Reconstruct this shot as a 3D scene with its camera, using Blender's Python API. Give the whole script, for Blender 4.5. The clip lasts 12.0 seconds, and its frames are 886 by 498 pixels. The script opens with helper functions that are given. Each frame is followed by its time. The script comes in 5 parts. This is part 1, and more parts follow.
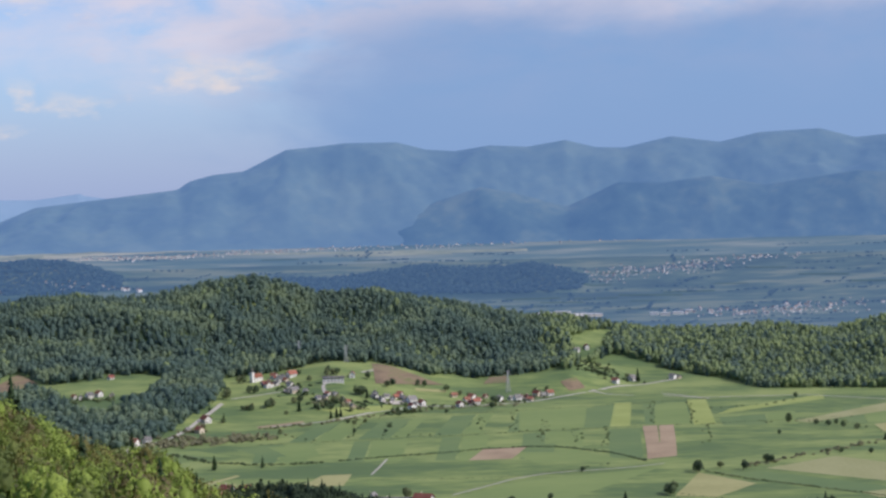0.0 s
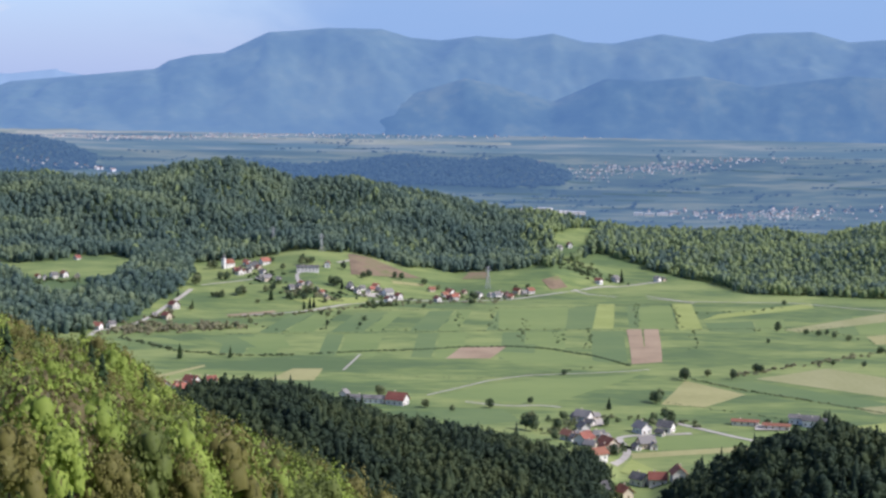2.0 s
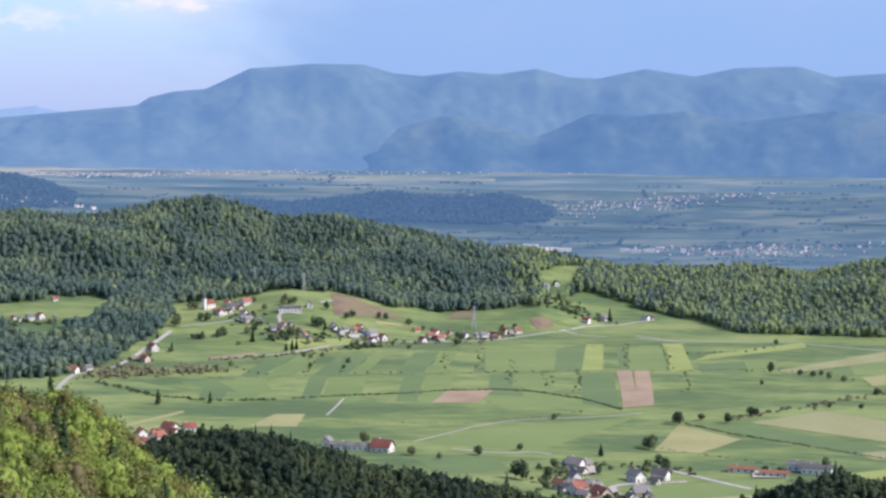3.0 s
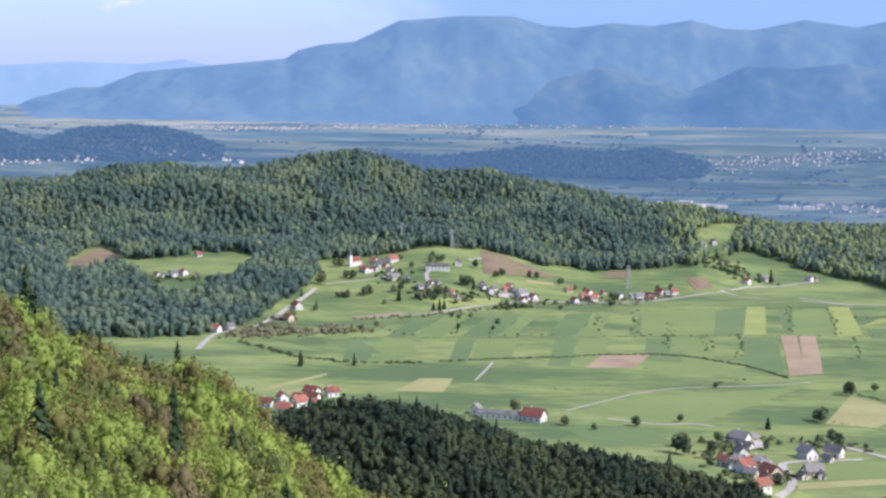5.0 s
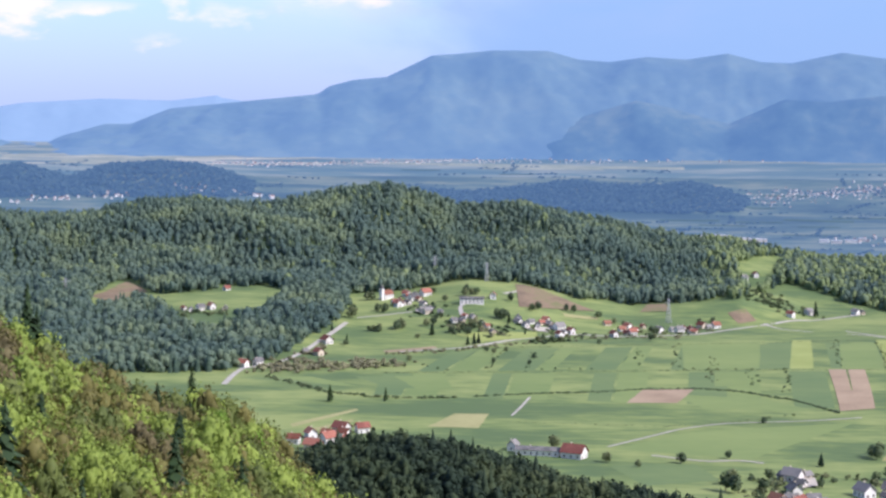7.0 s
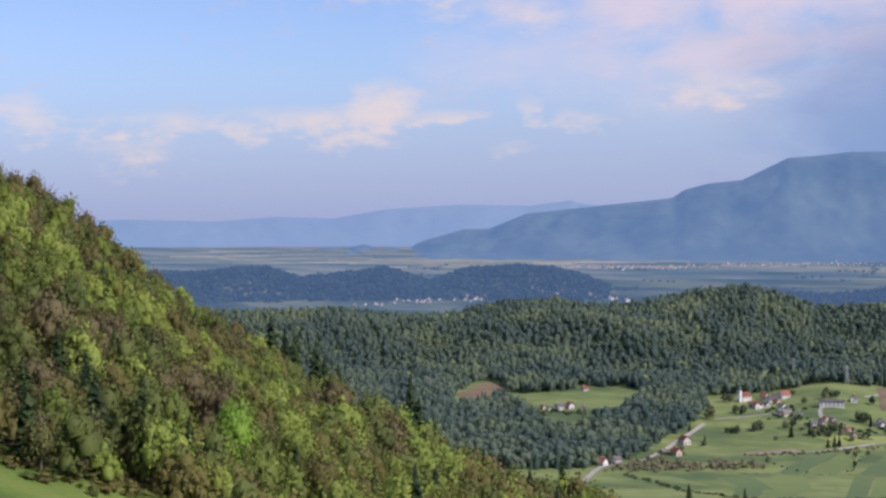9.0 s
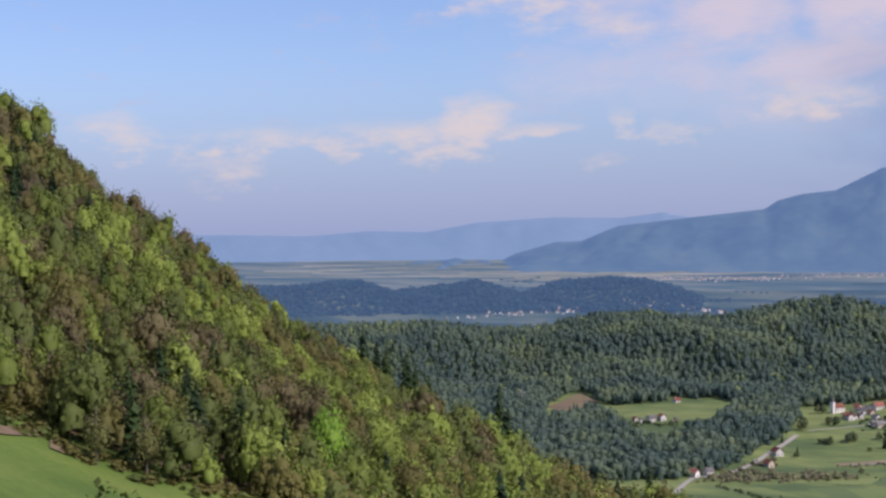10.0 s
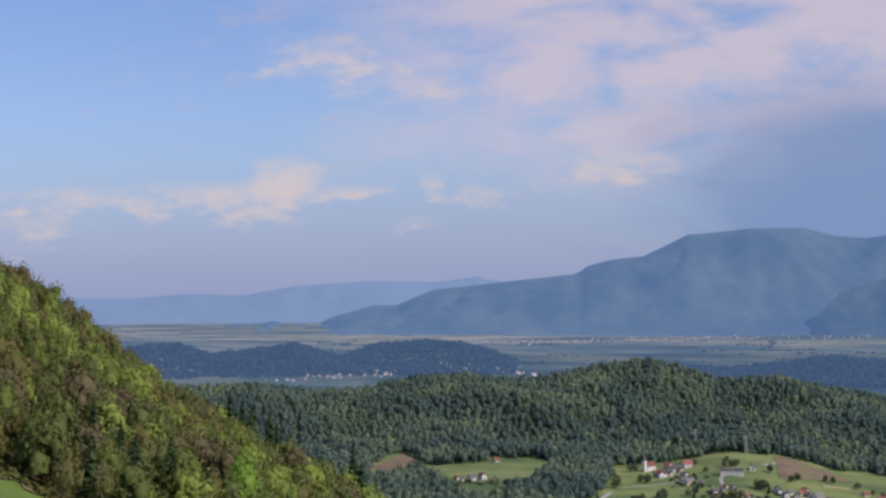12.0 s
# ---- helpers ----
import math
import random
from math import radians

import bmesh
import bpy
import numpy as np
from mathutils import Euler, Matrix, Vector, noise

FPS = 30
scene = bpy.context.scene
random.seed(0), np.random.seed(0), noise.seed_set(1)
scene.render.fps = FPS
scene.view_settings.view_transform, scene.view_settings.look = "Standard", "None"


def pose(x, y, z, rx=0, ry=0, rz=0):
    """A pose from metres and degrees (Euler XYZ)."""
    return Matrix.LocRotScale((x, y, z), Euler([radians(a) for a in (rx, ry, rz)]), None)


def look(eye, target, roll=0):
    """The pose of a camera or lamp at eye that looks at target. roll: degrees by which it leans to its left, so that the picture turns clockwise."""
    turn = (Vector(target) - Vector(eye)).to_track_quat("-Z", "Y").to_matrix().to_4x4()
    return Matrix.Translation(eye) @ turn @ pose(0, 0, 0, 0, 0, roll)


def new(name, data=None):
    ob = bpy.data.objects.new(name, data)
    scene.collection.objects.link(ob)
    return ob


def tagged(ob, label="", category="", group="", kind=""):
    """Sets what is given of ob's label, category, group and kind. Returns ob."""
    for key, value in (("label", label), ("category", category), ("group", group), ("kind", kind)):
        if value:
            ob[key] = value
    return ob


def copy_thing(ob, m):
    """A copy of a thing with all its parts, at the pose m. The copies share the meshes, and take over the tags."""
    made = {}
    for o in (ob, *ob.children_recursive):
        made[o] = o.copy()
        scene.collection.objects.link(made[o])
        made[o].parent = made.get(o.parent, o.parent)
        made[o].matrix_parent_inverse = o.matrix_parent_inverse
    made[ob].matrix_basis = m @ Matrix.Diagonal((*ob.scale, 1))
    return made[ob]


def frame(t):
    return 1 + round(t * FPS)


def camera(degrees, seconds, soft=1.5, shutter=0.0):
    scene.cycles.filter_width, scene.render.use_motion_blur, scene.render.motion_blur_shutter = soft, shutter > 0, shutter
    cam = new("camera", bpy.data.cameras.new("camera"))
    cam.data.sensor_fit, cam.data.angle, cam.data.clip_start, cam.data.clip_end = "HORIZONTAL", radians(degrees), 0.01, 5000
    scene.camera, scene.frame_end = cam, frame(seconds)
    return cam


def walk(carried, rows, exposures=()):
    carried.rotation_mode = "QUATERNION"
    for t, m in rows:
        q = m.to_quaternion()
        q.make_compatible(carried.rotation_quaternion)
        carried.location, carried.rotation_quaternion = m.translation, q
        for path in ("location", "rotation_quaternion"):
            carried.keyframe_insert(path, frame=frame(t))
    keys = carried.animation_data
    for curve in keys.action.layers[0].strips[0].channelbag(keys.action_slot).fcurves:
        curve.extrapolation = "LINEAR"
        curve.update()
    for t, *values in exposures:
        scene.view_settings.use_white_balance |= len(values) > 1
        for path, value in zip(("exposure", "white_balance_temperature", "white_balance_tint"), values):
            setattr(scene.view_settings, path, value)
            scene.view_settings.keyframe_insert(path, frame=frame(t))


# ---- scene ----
# ---- the camera and its way ----
cam = camera(28.45, 12.0, soft=2.6)
ROWS = [
    (0.0, (-5.44, -129.81, 233.61), (-1.31, 869.80, 206.04), -1.557),
    (0.5, (-6.06, -113.18, 229.44), (32.49, 884.90, 180.81), -0.460),
    (1.0, (-6.78, -95.31, 227.63), (17.62, 902.48, 165.77), -0.468),
    (1.5, (-8.40, -76.31, 227.98), (12.01, 920.25, 147.65), 0.437),
    (2.0, (-8.39, -57.34, 227.59), (7.62, 938.59, 138.83), 0.750),
    (2.5, (-8.70, -37.81, 228.65), (11.88, 959.00, 151.58), 0.409),
    (3.0, (-9.74, -18.53, 229.11), (15.66, 978.79, 160.43), 0.566),
    (3.5, (-9.72, -0.12, 227.69), (-12.73, 995.92, 138.81), 0.460),
    (5.5, (-14.83, 68.20, 225.04), (-75.81, 1061.73, 129.28), 0.591),
    (6.0, (-15.75, 84.92, 220.58), (-74.49, 1078.55, 124.42), 0.738),
    (6.5, (-17.84, 96.42, 214.04), (-81.72, 1090.47, 125.83), 1.181),
    (7.0, (-17.72, 101.92, 214.25), (-95.84, 1096.19, 141.26), 0.270),
    (7.5, (-20.48, 89.02, 214.79), (-147.83, 1079.57, 163.84), 0.518),
    (9.5, (-14.83, 67.37, 212.25), (-319.66, 1019.73, 202.69), -0.532),
    (10.0, (-11.37, 58.15, 213.03), (-338.02, 1003.28, 207.45), -0.629),
    (10.5, (-6.85, 46.34, 214.30), (-354.35, 983.52, 244.89), -0.888),
    (11.0, (-4.55, 29.79, 216.04), (-318.57, 978.43, 254.31), -0.189),
    (11.5, (-5.42, 12.99, 216.20), (-282.17, 973.23, 252.94), -1.072),
    (12.0, (-11.15, -3.10, 215.45), (-233.36, 971.46, 244.70), -0.433),
]
EXPOSURES = [(0.0, -0.36, 6350, 15), (1.0, -0.18, 6300, 16), (1.5, -0.22, 6280, 16), (2.0, -0.04, 6250, 17), (3.5, 0.1, 6200, 18), (5.5, 0.24, 6150, 19), (7.0, 0.2, 6150, 20), (7.6, 0.14, 6200, 21), (9.5, -0.5, 6450, 24), (10.5, -0.52, 6450, 24), (11.5, -0.74, 6450, 22), (12.0, -0.66, 6450, 22)]
walk(cam, [(t, look(eye, target, roll)) for t, eye, target, roll in ROWS], EXPOSURES)

# ---- sky and sun ----
SUN_AZ, SUN_EL = 108.0, 40.0          # degrees to the right of straight ahead, and above the horizon


def build_sky():
    world = bpy.data.worlds.new("sky")
    scene.world = world
    world.use_nodes = True
    nt = world.node_tree
    nt.nodes.clear()

    def node(kind):
        return nt.nodes.new(kind)

    def math_node(op, a, b=None, clamp=False):
        n = node("ShaderNodeMath")
        n.operation, n.use_clamp = op, clamp
        for i, v in enumerate((a, b)):
            if v is None:
                continue
            if isinstance(v, (int, float)):
                n.inputs[i].default_value = v
            else:
                nt.links.new(v, n.inputs[i])
        return n.outputs[0]

    def ramp(value, lo, hi):
        n = node("ShaderNodeMapRange")
        n.interpolation_type = "SMOOTHSTEP"
        nt.links.new(value, n.inputs["Value"])
        n.inputs["From Min"].default_value, n.inputs["From Max"].default_value = lo, hi
        return n.outputs[0]

    def blend(fac, a, b):
        n = node("ShaderNodeMix")
        n.data_type = "RGBA"
        for sock, v in ((n.inputs[0], fac), (n.inputs[6], a), (n.inputs[7], b)):
            if isinstance(v, (tuple, float, int)):
                sock.default_value = v
            else:
                nt.links.new(v, sock)
        return n.outputs[2]

    sky = node("ShaderNodeTexSky")
    sky.sky_type, sky.sun_disc = "NISHITA", False
    sky.sun_elevation, sky.sun_rotation = radians(SUN_EL), radians(SUN_AZ)
    sky.altitude, sky.air_density, sky.dust_density, sky.ozone_density = 500.0, 1.0, 1.2, 1.5
    gain = node("ShaderNodeMix")
    gain.data_type, gain.blend_type = "RGBA", "MULTIPLY"
    gain.inputs[0].default_value = 1.0
    nt.links.new(sky.outputs[0], gain.inputs[6])
    gain.inputs[7].default_value = (0.13, 0.152, 0.192, 1)
    coord = node("ShaderNodeTexCoord")
    split = node("ShaderNodeSeparateXYZ")
    nt.links.new(coord.outputs["Generated"], split.inputs[0])
    az = math_node("MULTIPLY", math_node("ARCTAN2", split.outputs[0], split.outputs[1]), 57.2958)
    el = math_node("MULTIPLY", math_node("ARCSINE", split.outputs[2]), 57.2958)
    flat = node("ShaderNodeCombineXYZ")
    nt.links.new(az, flat.inputs[0]), nt.links.new(math_node("MULTIPLY", el, 2.4), flat.inputs[1])

    def cloud_noise(scale, detail, seed, rough=0.55, distort=0.3):
        n = node("ShaderNodeTexNoise")
        shift = node("ShaderNodeVectorMath")
        nt.links.new(flat.outputs[0], shift.inputs[0])
        shift.inputs[1].default_value = (0, 0, seed)
        nt.links.new(shift.outputs[0], n.inputs["Vector"])
        n.inputs["Scale"].default_value, n.inputs["Detail"].default_value = scale, detail
        n.inputs["Roughness"].default_value, n.inputs["Distortion"].default_value = rough, distort
        return n.outputs[0]

    wobble = math_node("MULTIPLY", math_node("SUBTRACT", cloud_noise(0.16, 5, 3.0), 0.5), 14.0)
    billow = cloud_noise(0.30, 7, 9.0, 0.54, 0.2)
    puff = cloud_noise(0.62, 8, 4.0, 0.58, 0.1)
    # a broad pale cloud bank, with a blue-grey rain sheet hanging below it over the mountains
    bank = math_node("MULTIPLY", ramp(math_node("ADD", az, wobble), -19.5, -8.5),
                     ramp(math_node("ADD", el, math_node("MULTIPLY", wobble, 0.35)), 2.6, 6.0))
    bank = math_node("MULTIPLY", bank, ramp(billow, 0.22, 0.62))
    side = ramp(math_node("ADD", az, math_node("MULTIPLY", wobble, 0.9)), -8.5, 0.0)
    low = math_node("SUBTRACT", 1.0, ramp(math_node("ADD", el, math_node("MULTIPLY", wobble, 0.22)), 5.0, 7.6))
    rain = math_node("MULTIPLY", side, low)
    # small sunlit cumulus low over the far plain and thin streaks above: bearing, height, half width, half height, weight
    warp_a = math_node("ADD", az, math_node("MULTIPLY", math_node("SUBTRACT", billow, 0.5), 3.0))
    warp_e = math_node("ADD", el, math_node("MULTIPLY", math_node("SUBTRACT", puff, 0.5), 1.2))
    field = None
    for a0, e0, hw, hh, weight in ((-18.4, 3.75, 1.2, 1.0, 1.0), (-20.8, 3.3, 2.8, 0.55, 0.85), (-15.9, 3.5, 1.6, 0.3, 0.75), (-25.6, 3.2, 2.6, 0.5, 0.8), (-25.8, 2.4, 1.8, 0.8, 0.55), (-29.6, 3.5, 1.3, 0.7, 0.75),
                                   (-13.2, 3.7, 0.5, 0.5, 0.7), (-11.8, 3.4, 0.9, 0.45, 0.55), (-7.3, 4.3, 1.9, 0.6, 0.55), (-13.7, 2.5, 0.9, 0.35, 0.5), (-16.3, 8.0, 2.3, 0.7, 0.75), (-14.0, 6.9, 2.8, 0.45, 0.6)):
        da = math_node("DIVIDE", math_node("SUBTRACT", warp_a, a0), hw)
        de = math_node("DIVIDE", math_node("SUBTRACT", warp_e, e0), hh)
        d2 = math_node("ADD", math_node("MULTIPLY", da, da), math_node("MULTIPLY", de, de))
        one = math_node("MULTIPLY", math_node("SUBTRACT", 1.0, math_node("MULTIPLY", d2, 0.5)), weight)
        field = one if field is None else math_node("MAXIMUM", field, one)
    heap = ramp(math_node("ADD", field, math_node("MULTIPLY", math_node("SUBTRACT", puff, 0.5), 2.4)), 0.1, 1.25)
    tuft = math_node("MULTIPLY", ramp(puff, 0.56, 0.72), math_node("MULTIPLY", ramp(el, 2.5, 4.5), math_node("SUBTRACT", 1.0, ramp(az, -8.0, 2.0))))
    haze = math_node("SUBTRACT", 1.0, ramp(el, 0.0, 6.5))
    col = blend(math_node("MULTIPLY", haze, 0.75), gain.outputs[2], (0.43, 0.55, 0.89, 1))
    col = blend(math_node("MULTIPLY", bank, 0.84), col, (0.95, 0.87, 0.93, 1))
    col = blend(math_node("MULTIPLY", tuft, 0.22), col, (0.80, 0.72, 0.80, 1))
    col = blend(math_node("MULTIPLY", rain, 0.85), col, (0.27, 0.455, 0.77, 1))
    col = blend(math_node("MULTIPLY", heap, 0.72), col, (1.08, 0.95, 0.84, 1))
    back = node("ShaderNodeBackground")
    nt.links.new(col, back.inputs[0])
    out = node("ShaderNodeOutputWorld")
    nt.links.new(back.outputs[0], out.inputs[0])


build_sky()
sun_data = bpy.data.lights.new("sun", "SUN")
sun_data.energy, sun_data.angle, sun_data.color = 4.6, radians(0.6), (1.0, 0.96, 0.90)
sun = new("sun", sun_data)
sun_dir = Vector((math.sin(radians(SUN_AZ)) * math.cos(radians(SUN_EL)), math.cos(radians(SUN_AZ)) * math.cos(radians(SUN_EL)), math.sin(radians(SUN_EL))))
sun.matrix_world = look(sun_dir * 900, (0, 0, 0))


# ---- materials ----
def material(name, colours, scale=0.05, rough=0.85, bump=0.0, fine=0.0, random_by=None, haze_glow=None, spec=0.2, stretch=(1, 1, 1), translucent=0.0, spread=0.0, width=0.2, grain=0.5):
    """Two or three colours mixed by noise at two scales, jittered per object or per island."""
    m = bpy.data.materials.new(name)
    m.use_nodes = True
    nt = m.node_tree
    bsdf = nt.nodes["Principled BSDF"]
    bsdf.inputs["Roughness"].default_value = rough
    bsdf.inputs["Specular IOR Level"].default_value = spec
    geo = nt.nodes.new("ShaderNodeNewGeometry")
    mapping = nt.nodes.new("ShaderNodeMapping")
    mapping.inputs["Scale"].default_value = stretch
    nt.links.new(geo.outputs["Position"], mapping.inputs[0])

    def noise_at(s, detail=4.0):
        n = nt.nodes.new("ShaderNodeTexNoise")
        n.inputs["Scale"].default_value, n.inputs["Detail"].default_value = s, detail
        nt.links.new(mapping.outputs[0], n.inputs["Vector"])
        return n.outputs[0]

    big = noise_at(scale)
    small = noise_at(fine if fine else scale * 9, 6.0)
    add = nt.nodes.new("ShaderNodeMath")
    add.operation = "MULTIPLY_ADD"
    nt.links.new(small, add.inputs[0])
    add.inputs[1].default_value = grain
    nt.links.new(big, add.inputs[2])
    value = add.outputs[0]
    if random_by:
        src = nt.nodes.new("ShaderNodeObjectInfo").outputs["Random"] if random_by == "object" else geo.outputs["Random Per Island"]
        mixer = nt.nodes.new("ShaderNodeMath")
        mixer.operation = "MULTIPLY_ADD"
        nt.links.new(src, mixer.inputs[0])
        mixer.inputs[1].default_value = spread or 0.5
        sub = nt.nodes.new("ShaderNodeMath")
        sub.operation = "SUBTRACT"
        nt.links.new(value, sub.inputs[0])
        sub.inputs[1].default_value = (spread or 0.5) / 2
        nt.links.new(sub.outputs[0], mixer.inputs[2])
        value = mixer.outputs[0]
    ramp = nt.nodes.new("ShaderNodeValToRGB")
    els = ramp.color_ramp.elements
    while len(els) < len(colours):
        els.new(0.5)
    for i, c in enumerate(colours):
        els[i].position = 0.5 + grain / 2 - width + 2 * width * i / max(1, len(colours) - 1)
        els[i].color = (*c, 1)
    nt.links.new(value, ramp.inputs[0])
    nt.links.new(ramp.outputs[0], bsdf.inputs["Base Color"])
    if bump:
        b = nt.nodes.new("ShaderNodeBump")
        b.inputs["Strength"].default_value, b.inputs["Distance"].default_value = 0.6, bump
        nt.links.new(small, b.inputs["Height"])
        nt.links.new(b.outputs[0], bsdf.inputs["Normal"])
    # emission that stands in for the bluish air haze on far surfaces
    if haze_glow:
        bsdf.inputs["Emission Color"].default_value = (*haze_glow[0], 1)
        bsdf.inputs["Emission Strength"].default_value = haze_glow[1]
    if translucent:
        tr = nt.nodes.new("ShaderNodeBsdfTranslucent")
        nt.links.new(ramp.outputs[0], tr.inputs[0])
        mix = nt.nodes.new("ShaderNodeMixShader")
        mix.inputs[0].default_value = translucent
        nt.links.new(bsdf.outputs[0], mix.inputs[1])
        nt.links.new(tr.outputs[0], mix.inputs[2])
        nt.links.new(mix.outputs[0], nt.nodes["Material Output"].inputs[0])
    return m


